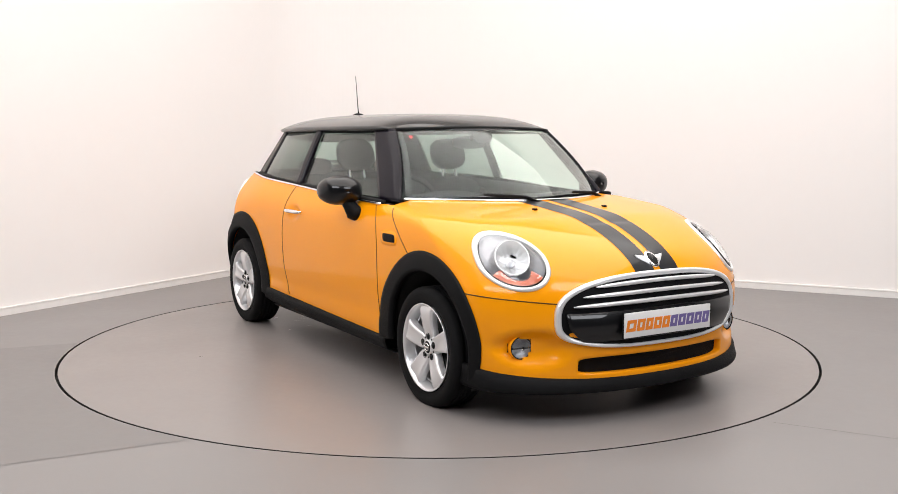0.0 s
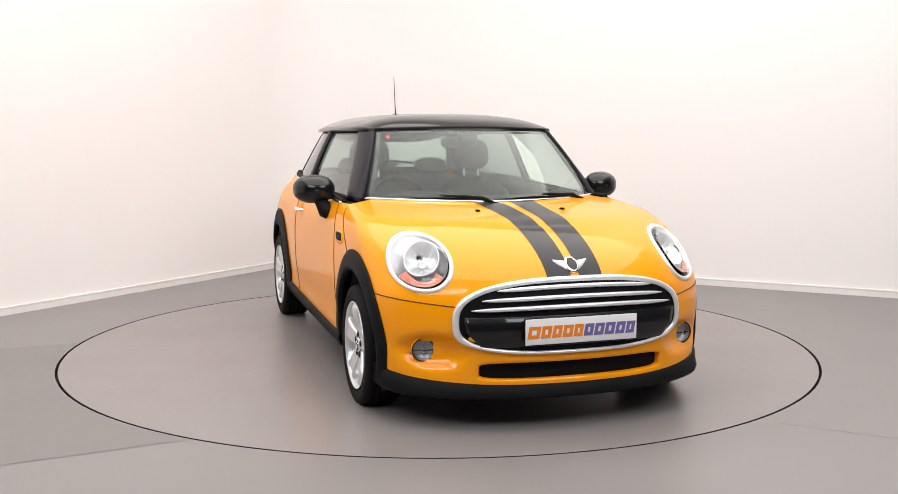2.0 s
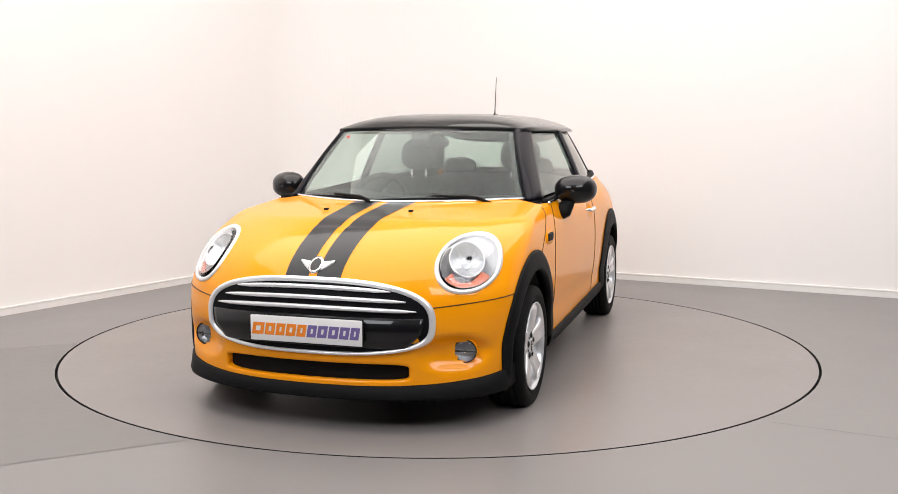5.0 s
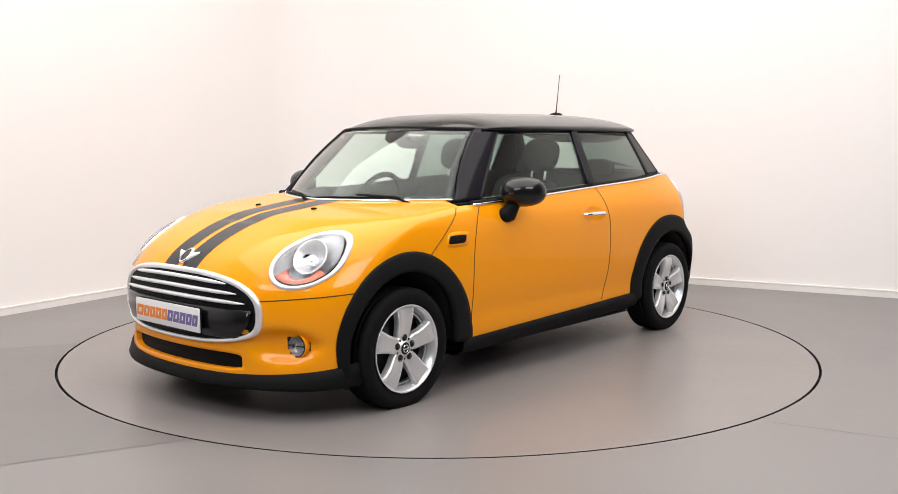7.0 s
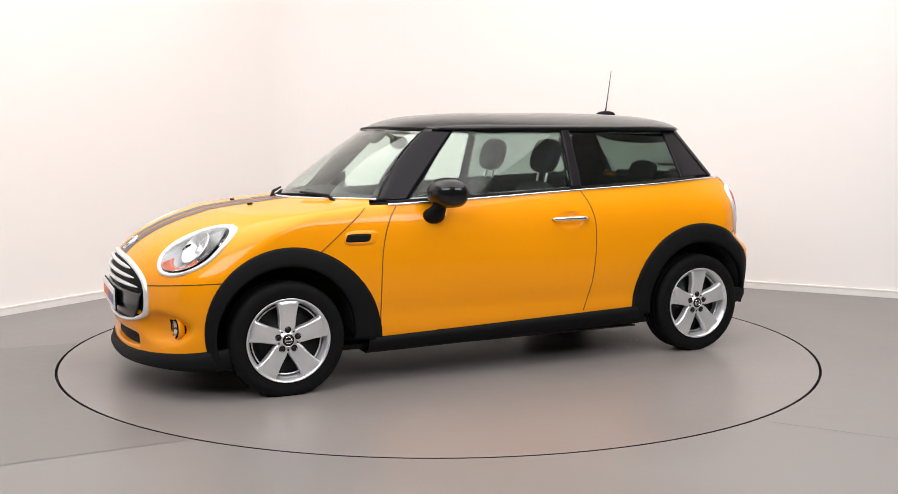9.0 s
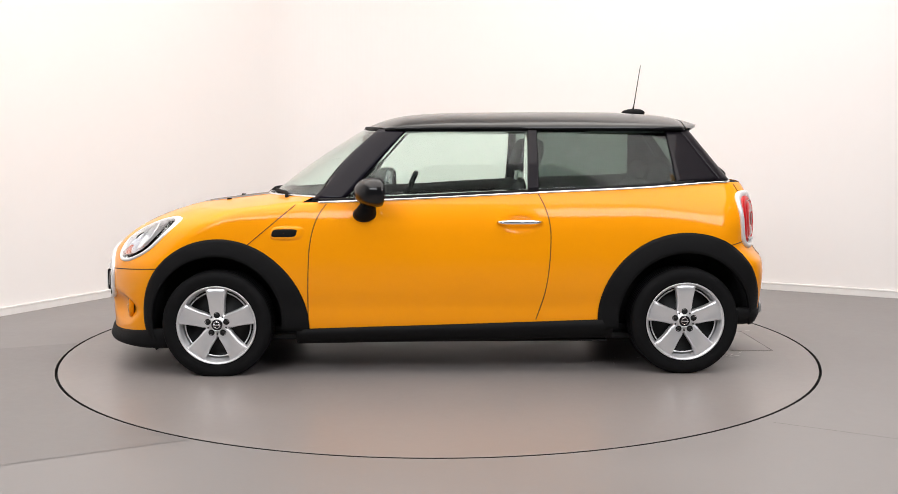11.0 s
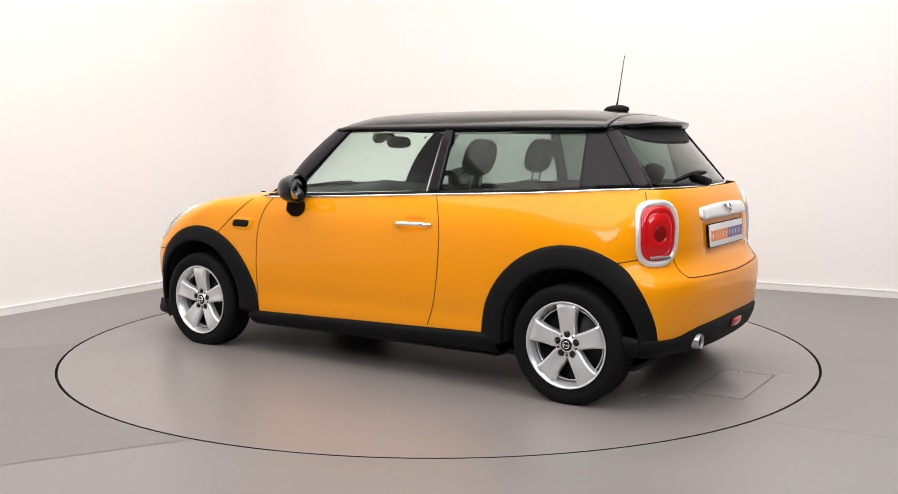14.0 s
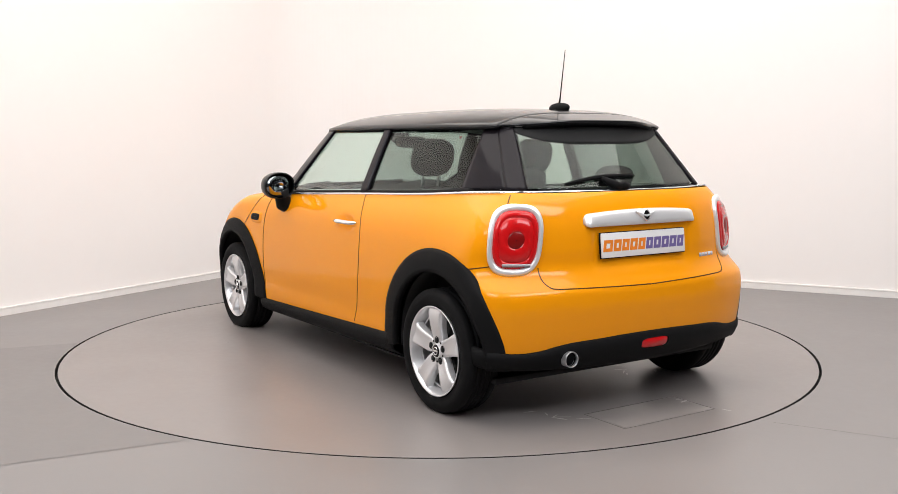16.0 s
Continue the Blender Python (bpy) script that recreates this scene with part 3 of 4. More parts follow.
def number_plate(car, pt, z0, z1, off):
    """White plate with a printed dealer mark drawn as plain slanted blocks."""
    w = 0.262
    base = [pt(np.array([y]), np.array([z]), 0.0)[0] for y in (0.0, w) for z in (z0, z1)]
    xs = max(b[0] for b in base) + off if off > 0 else min(b[0] for b in base) + off
    s = 1 if off > 0 else -1
    lean = 0.0 if off > 0 else 0.10
    m = Matrix.Translation((xs, 0, (z0 + z1) / 2)) @ Matrix.Rotation(lean, 4, "Y")
    h = (z1 - z0) / 2
    plate = box("number_plate", (-0.004, -w, -h), (0.004, w, h), PLATE, car, "white acrylic plate with orange and violet blocks", 0.003, m)
    frame_b = box("plate_backing", (-0.010 if s > 0 else 0.0035, -w - 0.004, -h - 0.004), (-0.0035 if s > 0 else 0.010, w + 0.004, h + 0.004), TRIM, plate, "", 0.002, m)
    widths = [0.055, 0.045, 0.042, 0.045, 0.042, 0.042, 0.044, 0.045, 0.043, 0.040]
    gap = 0.0065
    at = -(sum(widths) + gap * 9) / 2
    hh = 0.026
    for i, wd in enumerate(widths):
        y0, y1 = at, at + wd
        at += wd + gap
        bm = bmesh.new()
        t = 0.0160
        outer = [(y0, -hh), (y1, -hh), (y1, hh), (y0, hh)]
        inner = [(y0 + t, -hh + 0.015), (y1 - t, -hh + 0.015), (y1 - t, hh - 0.015), (y0 + t, hh - 0.015)]
        rings = [[bm.verts.new(m @ Vector((s * dx, s * (yy + 0.18 * zz), zz - 0.002))) for yy, zz in r] for r, dx in ((outer, 0.0042), (outer, 0.0052), (inner, 0.0052), (inner, 0.0042))]
        for va, vb in zip(rings, rings[1:]):
            for k in range(4):
                bm.faces.new((va[k], va[(k + 1) % 4], vb[(k + 1) % 4], vb[k]))
        part("printed_block", bm, ORANGEINK if i < 5 else PURPLEINK, plate, smooth=False)


def front_face(car):
    n = 120
    zc = 0.478
    th, oy, oz = superoval(n, 0.546, 0.188, 2.7)
    th, ly, lz = superoval(n, 0.546, 0.142, 3.2)
    oy, oz = np.where(oz > 0, oy, ly), np.where(oz > 0, oz, lz)
    out = np.array([oy, oz + zc])
    inn = np.array([oy * 0.945, oz * 0.865 + zc])
    face_ring("grille_surround", inn, out, ((0, -0.012), (0.05, 0.010), (0.4, 0.017), (0.8, 0.012), (1.0, -0.002)), LAMPRING, car, "polished chrome grille surround", front_pt)
    rows = [front_pt(inn[0] * k, (inn[1] - zc) * k + zc, 0.005) for k in (1.04, 0.8, 0.5, 0.2, 0.01)]
    sheet("grille_panel", rows, MESH, car, "black grille insert", 0.0, wrap=True, flip=True)
    # chrome slats in the upper half
    for z, hw, t in ((0.622, 0.360, 0.0108), (0.583, 0.425, 0.0108), (0.543, 0.468, 0.0112)):
        y = np.linspace(-hw, hw, 48)
        r = t * (1 - 0.75 * np.abs(y / hw) ** 8)
        tube("grille_slat", front_pt(y, z - 0.012 * (y / hw) ** 2, 0.012), r, LAMPRING, car, "chrome grille slat", n=10, flat=0.9)
    # gloss bar behind the plate
    y = np.linspace(-0.5, 0.5, 60)
    rows = []
    for k, off in ((0, 0.002), (0.04, 0.014), (0.5, 0.016), (0.95, 0.012), (1.0, 0.002)):
        z = (0.512 - 0.006 * (y / 0.5) ** 2) + (0.374 - 0.512) * k
        lim = 0.50 * (1 - 0.16 * np.abs((z - 0.49) / 0.12) ** 2)
        rows.append(front_pt(y / 0.5 * lim, z, off))
    sheet("grille_bar", rows, BLACKP, car, "gloss black grille cross bar", 0.003, flip=True)
    number_plate(car, front_pt, 0.388, 0.499, 0.022)
    # lower intake: painted frame turned inwards, mesh set back
    th, a, b = superoval(120, 0.437, 0.037, 7)
    grow = lambda k: (a * (1 + (k - 1) * 0.09), 0.266 + b * (1 + (k - 1) * 1.0))
    rows = [front_pt(*grow(k), off) for k, off in ((1.75, 0.0006), (1.4, 0.0015), (1.06, 0.002), (1.0, -0.002), (0.97, -0.014), (0.95, -0.030))]
    sheet("intake_frame", rows, PAINT, car, "orange bumper edge round the intake", 0.0, wrap=True)
    rows = [front_pt(a * k, 0.266 + b * k, -0.026) for k in (1.02, 0.9, 0.5, 0.02)]
    sheet("lower_intake", rows, MESH, car, "black lower air intake mesh", 0.0, wrap=True, flip=True)
    badge(car, front_pt, 0.0, 0.706, 0.080, 0.060, 0.006)
    for s in (1, -1):
        # fog lamp: chrome ring, clear lens and a dark bar
        c = cast(np.array([1.2, 0.640 * s, 0.345]), np.array([1.0, 0, 0])) + np.array([0.006, 0, 0])
        d = np.array([0.985, 0.174 * s, 0.0])
        r = np.array([-0.174 * s, 0.985, 0.0])
        u = np.array([0, 0, 1.0])
        th = np.linspace(0, 2 * math.pi, 36, endpoint=False)

        def disc(rad, out):
            return c + d * out + rad * (np.cos(th)[:, None] * r + np.sin(th)[:, None] * u)
        fog = sheet("fog_lamp", [disc(0.055, -0.02), disc(0.055, 0.006), disc(0.052, 0.009), disc(0.049, 0.004)], PAINT, car, "round fog lamp with clear lens", 0.002, wrap=True)
        sheet("bezel", [disc(0.0515, 0.0092), disc(0.049, 0.0100), disc(0.046, 0.006)], TRIM, fog, "black lamp bezel", 0.0, wrap=True)
        sheet("reflector", [disc(0.049, 0.004), disc(0.045, -0.012), disc(0.028, -0.022), disc(0.002, -0.026)], BOWL, fog, "", 0.0, wrap=True)
        sheet("lens", [disc(0.049, 0.005), disc(0.035, 0.013), disc(0.018, 0.016), disc(0.001, 0.017)], LENS, fog, "", 0.002, wrap=True).visible_shadow = False
        bar = np.array([c + r * k + u * -0.002 + d * 0.001 for k in np.linspace(-0.045, 0.045, 8)])
        tube("lamp_bar", bar, 0.004, ALLOYD, fog, n=8)
        headlamp(car, s)
    # stripes and washer jets
    for s in (1, -1):
        u = np.linspace(0, 1, 60)
        rows = []
        for k in np.linspace(0, 1, 8):
            x0 = screen_foot(0.024 + 0.142 * k) + 0.012
            xs = x0 + (1.30 - x0) * np.linspace(0, 1, 24)
            yb = (0.024 + 0.142 * k) + 0 * xs
            yb = yb + ((0.022 + 0.128 * k) - yb) * np.linspace(0, 1, 24)
            el = np.radians(np.linspace(90, 14.6, 40))[1:]
            yf = (0.022 + 0.128 * k) + ((0.019 + 0.112 * k) - (0.022 + 0.128 * k)) * np.linspace(0, 1, 39)
            nose = cast(vec(1.30 + 0 * el, yf, 0.50), vec(np.cos(el), 0 * el, np.sin(el)), 0.0016)
            rows.append(np.vstack([top_pt(xs, yb, 0.0016), nose]) * np.array([1, s, 1]))
        sheet("bonnet_stripe", rows, STRIPE, car, "black vinyl bonnet stripe", 0.0, flip=s > 0)
        p = top_pt(np.array([1.285]), np.array([0.224]))[0] * np.array([1, s, 1])
        box("washer_jet", (p[0] - 0.014, p[1] - 0.010, p[2] - 0.004), (p[0] + 0.012, p[1] + 0.010, p[2] + 0.009), TRIM, car, "", 0.004)


def headlamp(car, s):
    th = np.linspace(0, 2 * math.pi, 64, endpoint=False)
    one = np.ones_like(th)

    def ring(rho, off):
        return oval(HL_C, HL_R, HL_U, HL_D, HL_A, HL_B, rho * one, th, s, off, 2.15)

    def inside(rho, depth, cx=0.0, cy=0.0, a=0.115, b=0.160):
        base = cast(HL_C - 0.25 * HL_D, HL_D)
        p = base - LN * depth + (cx + rho * a * np.cos(th))[:, None] * LR + (cy + rho * b * np.sin(th))[:, None] * LU
        return p * np.array([1, s, 1])
    f = s > 0
    hl = sheet("headlamp", [ring(0.84, -0.020), ring(0.85, 0.004), ring(0.90, 0.010), ring(0.97, 0.008), ring(1.0, -0.004)], LAMPRING, car, "oval headlamp with chrome ring and clear lens", 0.002, wrap=True, flip=f)
    sheet("lens", [ring(0.86, 0.002), ring(0.7, 0.008), ring(0.4, 0.014), ring(0.15, 0.016), ring(0.01, 0.016)], LENS, hl, "clear plastic lens", 0.003, wrap=True, flip=f).visible_shadow = False
    sheet("lamp_bowl", [ring(0.87, -0.006), inside(0.80, 0.055), inside(0.55, 0.085), inside(0.02, 0.09)], BOWL, hl, "grey lamp housing", 0.0, wrap=True, flip=f)
    cy, cx = 0.028, 0.0
    flute = 0.004 * np.abs(np.sin(7 * th))[:, None] * LN * np.array([1, s, 1])
    rows = [inside(1, 0.022, cx, cy, 0.080, 0.094), inside(1, 0.016, cx, cy, 0.077, 0.091), inside(1, 0.020, cx, cy, 0.073, 0.087), inside(1, 0.046, cx, cy, 0.058, 0.066) + flute, inside(1, 0.068, cx, cy, 0.032, 0.036) + flute, inside(1, 0.078, cx, cy, 0.004, 0.004)]
    sheet("reflector", rows, FOGR, hl, "bright round reflector", 0.0, wrap=True, flip=f)
    rows = [inside(1, 0.080, cx, cy, 0.022, 0.022), inside(1, 0.040, cx, cy, 0.022, 0.022), inside(1, 0.034, cx, cy, 0.012, 0.012), inside(1, 0.033, cx, cy, 0.001, 0.001)]
    sheet("bulb", rows, SATIN, hl, "", 0.0, wrap=True, flip=f)
    # amber segment in the lower part
    t2 = np.radians(np.linspace(212, 322, 24))
    rows = []
    for rho, off in ((0.83, -0.010), (0.80, -0.006), (0.66, -0.007), (0.60, -0.016)):
        rows.append(oval(HL_C, HL_R, HL_U, HL_D, HL_A, HL_B, rho + 0.10 * np.cos(2 * (t2 + math.pi / 2)) * (rho < 0.7) - 0.10 * (rho < 0.7) + 0 * t2, t2, s, off, 2.15))
    sheet("indicator", rows, AMBER, hl, "amber indicator segment", 0.002, flip=f)


def tail_lamp(car, s):
    th = np.linspace(0, 2 * math.pi, 64, endpoint=False)
    one = np.ones_like(th)
    f = s > 0

    def ring(rho, off, power=3.0, tall=1.0):
        return oval(TL_C, TL_R, TL_U, TL_D, TL_A, TL_B * tall, rho * one, th, s, off, power, -0.10)
    tl = sheet("tail_lamp", [ring(0.81, -0.02), ring(0.815, 0.006), ring(0.88, 0.014), ring(0.96, 0.012), ring(1.0, -0.004)], LAMPRING, car, "red tail lamp with chrome surround", 0.002, wrap=True, flip=f)
    sheet("lens", [ring(0.82, 0.004), ring(0.78, 0.012), ring(0.66, 0.018), ring(0.62, 0.011)], REDLENS, tl, "bright red lens", 0.0, wrap=True, flip=f)
    sheet("inner_lens", [ring(0.63, 0.010), ring(0.55, 0.017), ring(0.34, 0.020, 2.2, 0.85), ring(0.30, 0.016, 2.0, 0.8)], REDLENS, tl, "", 0.0, wrap=True, flip=f)
    sheet("lamp_eye", [ring(0.31, 0.015, 2.0, 0.8), ring(0.24, 0.019, 2.0, 0.8), ring(0.02, 0.020, 2.0, 0.8)], REDDARK, tl, "dark red round lamp", 0.0, wrap=True, flip=f)
    t2 = np.linspace(-0.5, 0.5, 12)
    rows = []
    for v, off in ((-0.66, 0.014), (-0.65, 0.019), (-0.74, 0.019), (-0.75, 0.014)):
        p = TL_C - 0.25 * TL_D + (t2 * TL_A)[:, None] * TL_R + (v * TL_B) * TL_U
        rows.append(cast(p, np.broadcast_to(TL_D, p.shape), off) * np.array([1, s, 1]))
    sheet("reversing_lens", rows, BOWL, tl, "", 0.0, flip=not f)


def rear_face(car):
    number_plate(car, rear_pt, 0.728, 0.839, -0.010)
    # satin grip bar above the plate
    y = np.linspace(-0.345, 0.345, 50)
    rows = []
    edge = np.clip((1 - np.abs(y / 0.345)) / 0.06, 0, 1) ** 0.5
    for k, off in ((0, -0.003), (0.06, 0.010), (0.3, 0.016), (0.7, 0.021), (0.93, 0.023), (1.0, 0.017), (1.0, -0.003)):
        z = (0.942 - 0.016 * (y / 0.345) ** 2) + (0.870 - 0.942 + 0.014 * (y / 0.345) ** 2) * k
        z = 0.893 + (z - 0.893) * (0.45 + 0.55 * edge)
        bar = rear_pt(y, z)
        bar[:, 0] -= off * edge
        rows.append(bar)
    sheet("boot_grip", rows, LAMPRING, car, "satin silver boot grip bar", 0.003)
    badge(car, rear_pt, 0.0, 0.909, 0.058, 0.042, 0.024)
    for i in range(5):
        y0 = -0.385 - 0.026 * i
        z = 0.700
        rows = [rear_pt(np.linspace(y0, y0 - 0.021, 4), zz, off) for zz, off in ((z - 0.010, 0.0), (z - 0.009, 0.004), (z + 0.009, 0.004), (z + 0.010, 0.0))]
        sheet("model_badge_bar", rows, CHROME, car, "", 0.0)
    # rear fog reflector and tailpipe
    th, a, b = superoval(40, 0.085, 0.024, 4)
    rows = [rear_pt(-0.030 + a * k, 0.330 + b * k, o) for k, o in ((1.12, 0.004), (1.08, 0.018), (1.0, 0.018), (0.98, 0.012))]
    rf = sheet("rear_fog_lamp", rows, TRIM, car, "red rear fog lamp", 0.0, wrap=True)
    sheet("lens", [rear_pt(-0.030 + a * k, 0.330 + b * k, o) for k, o in ((1.0, 0.012), (0.85, 0.020), (0.02, 0.022))], REDLENS, rf, "", 0.0, wrap=True)
    lathe_x = []
    th = np.linspace(0, 2 * math.pi, 32, endpoint=False)
    bore = []
    for r, x in ((0.034, -1.55), (0.036, -1.772), (0.0345, -1.777), (0.032, -1.772), (0.031, -1.750)):
        lathe_x.append(np.stack([np.full(32, x), 0.453 + r * np.cos(th), 0.299 + r * np.sin(th)], -1))
    for r, x in ((0.0312, -1.762), (0.0300, -1.60), (0.001, -1.60)):
        bore.append(np.stack([np.full(32, x), 0.453 + r * np.cos(th), 0.299 + r * np.sin(th)], -1))
    pipe = sheet("tailpipe", lathe_x, FOGR, car, "chrome tailpipe", 0.0, wrap=True)
    sheet("pipe_bore", bore, DARK, pipe, "", 0.0, wrap=True)
    for s in (1, -1):
        tail_lamp(car, s)

# ---- the glasshouse ----
G_BASE = curve([-1.7, -1.5, -1.25, -1.0, -0.45, 0.0, 0.35, 0.7, 1.0], [0.575, 0.628, 0.694, 0.730, 0.752, 0.745, 0.728, 0.690, 0.62])
Z_ROOF = curve([-1.50, -1.40, -1.26, -1.02, -0.75, -0.23, 0.08, 0.287, 0.42, 0.51], [1.334, 1.358, 1.389, 1.409, 1.415, 1.412, 1.405, 1.386, 1.352, 1.312])
ROOF_W = curve([-1.50, -1.3, -1.0, -0.5, 0.0, 0.35, 0.51], [0.405, 0.520, 0.586, 0.620, 0.618, 0.592, 0.565])
TOPZ = 1.303


def glass_y(x, z):
    h = z - 0.95
    return G_BASE(x) - 0.40 * h - 0.14 * h * h - 0.10 * h * np.clip((x - 0.1) / 0.5, 0, 1.2) - 0.13 * h * np.clip((-0.6 - x) / 0.7, 0, 1.1)


def screen(y, z):
    k = np.clip((z - 0.925) / 0.39, -0.1, 1.1)
    return 1.060 - 0.535 * k - 0.03 * k * k + 0.02 * np.sin(math.pi * k) - (0.80 - 0.33 * k) * y * y


def rear_glass(y, z):
    k = (z - 1.02) / 0.29
    return -1.648 + 0.265 * k + (0.36 - 0.04 * k) * y * y


def glasshouse(car):
    nz = 20
    k = np.linspace(0, 1, nz)
    # side openings in (x, z): front edge, rear edge
    zb, zt = 0.0, TOPZ

    def side_panel(name, xa, xb, s, mat, label, off=0.0, nx=24, thick=0.004, low=0.006, high=0.0):
        """Panel on the glass side between two upright edges, xa(k) and xb(k), k from the belt to the roof."""
        pts = np.zeros((nx, nz, 3))
        for i, t in enumerate(np.linspace(0, 1, nx)):
            x = xa(k) * (1 - t) + xb(k) * t
            z = (BELT(x) + low) * (1 - k) + (zt - high) * k
            pts[i] = np.stack([x, s * (glass_y(x, z) + off), z], -1)
        return sheet(name, pts, mat, car, label, thick, flip=s < 0)

    a_out = lambda q: 0.745 - 0.375 * q - 0.012 * q * q
    a_in = lambda q: 0.575 - 0.335 * q
    b_front = lambda q: -0.405 - 0.012 * q
    b_rear = lambda q: -0.470 + 0.0 * q
    c_front = lambda q: -1.225 + 0.035 * q
    c_out = lambda q: -1.475 + 0.205 * q
    for s in (1, -1):
        w = side_panel("door_window", lambda q: a_in(q) + 0.020, lambda q: b_front(q) - 0.012, s, GLASS, "clear green tinted door glass", -0.006)
        w.visible_shadow = False
        w = side_panel("quarter_window", lambda q: b_front(q) - 0.010, lambda q: c_out(q) + 0.004, s, GLASSD, "dark privacy rear side glass", -0.002)
        w.visible_shadow = False
        side_panel("door_pillar", b_front, lambda q: b_rear(q) + 0.004, s, INK, "black door pillar", -0.012, 8, 0.03)
        side_panel("rear_pillar", c_front, c_out, s, INK, "black trim of the rear pillar", -0.012, 12, 0.02)
        # windscreen pillar: from the side window round to the screen edge
        rows = []
        for t in np.linspace(0, 1, 10):
            if t <= 0.7:
                x = a_in(k) + (a_out(k) - a_in(k)) * t / 0.7
                z = (BELT(x) + 0.006) * (1 - k) + zt * k
                y = glass_y(x, z) - 0.012 * (t / 0.7) ** 3
            else:
                q = (t - 0.7) / 0.3
                x = a_out(k)
                z = (BELT(x) + 0.006) * (1 - k) + zt * k
                ye = glass_y(x, z) - 0.012
                yy = ye - 0.020 * q
                xs = screen(yy, z) + 0.002
                x, y = x * (1 - q) ** 2 + xs * (1 - (1 - q) ** 2), yy
            rows.append(np.stack([x, s * y, z], -1))
        sheet("windscreen_pillar", rows, PILLAR, car, "gloss black windscreen pillar", 0.012, flip=s > 0)
        # corner strip from the rear pillar to the tailgate glass
        rows = []
        for t in np.linspace(0, 1, 8):
            x0 = c_out(k)
            z = (BELT(x0) + 0.006) * (1 - k) + zt * k
            y0 = glass_y(x0, z)
            ye = 0.532 - 0.085 * k
            xe = rear_glass(ye, z) + 0.0
            bx, by = x0 - 0.05, y0 - 0.012
            x = (1 - t) ** 2 * x0 + 2 * t * (1 - t) * bx + t * t * xe
            y = (1 - t) ** 2 * y0 + 2 * t * (1 - t) * by + t * t * ye
            rows.append(np.stack([x, s * y, z], -1))
        sheet("tailgate_pillar", rows, INK, car, "gloss black tailgate corner", 0.012, flip=s < 0)
        # seam between pillar and tailgate
        x0 = c_out(k) - 0.02
        z = (BELT(x0) + 0.004) * (1 - k) + zt * k
        tube("shut_line", np.stack([x0, s * (glass_y(c_out(k), z) - 0.004), z], -1), 0.003, DARK, car, n=6)
        # bright belt moulding along the side
        x = np.linspace(0.705, -1.515, 90)
        p = side_pt(x, BELT(x) - 0.001, 1, 0.002)
        p[:, 2] += 0.001
        round_y = np.array([0.615, 0.585, 0.55])
        turn_in = np.stack([rear_glass(round_y, 1.022) - 0.004, round_y, np.full(3, 1.021)], -1)
        tube("belt_moulding", np.vstack([p, turn_in]) * np.array([1, s, 1]), 0.0068, CHROME, car, "thin chrome belt moulding", n=8)
        # dark window channel just above the moulding
        p2 = p[:-8].copy()
        p2[:, 1] -= 0.020
        p2[:, 2] += 0.004
        tube("window_seal", p2 * np.array([1, s, 1]), 0.016, TRIM, car, "black window seal", n=8)
        # roof gutter seal above the side windows
        x = np.linspace(0.36, -1.27, 60)
        p = np.stack([x, s * (glass_y(x, TOPZ) + 0.001), np.full(60, TOPZ + 0.004)], -1)
        tube("roof_seal", p, 0.009, TRIM, car, "black roof seal", n=8)
    # windscreen
    u = np.linspace(-1, 1, 40)
    pts = []
    for q in k:
        x0 = a_out(np.array(q))
        z0 = float(BELT(x0)) * (1 - q) + TOPZ * q
        half = glass_y(x0, z0) - 0.030
        z = z0 + 0.004 + 0.010 * q * (1 - u * u)
        pts.append(np.stack([screen(u * half, z), u * half, z], -1))
    w = sheet("windscreen", pts, GLASS, car, "clear laminated windscreen", 0.004, flip=True)
    w.visible_shadow = False
    # black band round the screen
    pts = np.array(pts)
    for edge in (pts[-1],):
        tube("screen_seal", edge, 0.012, TRIM, car, "black windscreen seal", n=8)
    for col in (pts[:, 0], pts[:, -1]):
        tube("screen_seal", col, 0.010, TRIM, car, n=8)
    # black printed border inside the screen, with a small round sticker in one corner
    inset = np.array([-0.007, 0, -0.004])
    for us in (np.linspace(-0.985, -0.925, 4), np.linspace(0.925, 0.985, 4)):
        cols = [[[np.interp(q, u, row[:, j]) for j in range(3)] + inset for row in pts] for q in us]
        sheet("screen_border", cols, INK, car, "black printed edge of the windscreen", 0.001)
    low = pts[0] * 0.5 + pts[1] * 0.5
    sheet("screen_border", [pts[0] + inset, low + inset, pts[1] + inset, pts[2] + inset], INK, car, "black printed edge of the windscreen", 0.001)
    c = np.array([np.interp(-0.86, u, pts[17][:, j]) for j in range(3)]) + inset
    th = np.linspace(0, 2 * math.pi, 16, endpoint=False)
    sheet("screen_sticker", [np.stack([c[0] - 0.55 * r * np.sin(th), c[1] + r * np.cos(th), c[2] + 0.8 * r * np.sin(th)], -1) for r in (0.012, 0.008, 0.001)], REDLENS, car, "small red and white windscreen sticker", 0.0, wrap=True)
    # bright strip at the foot of the screen and the black scuttle panel
    y = np.linspace(-0.665, 0.665, 80)
    x = screen_foot(y) + 0.014
    p = cast(vec(x, y, 0.5), (0, 0, 1), 0.003)
    tube("screen_moulding", p, 0.0075, CHROME, car, "thin chrome strip at the windscreen foot", n=8)
    y = np.linspace(-0.60, 0.60, 60)
    rows = []
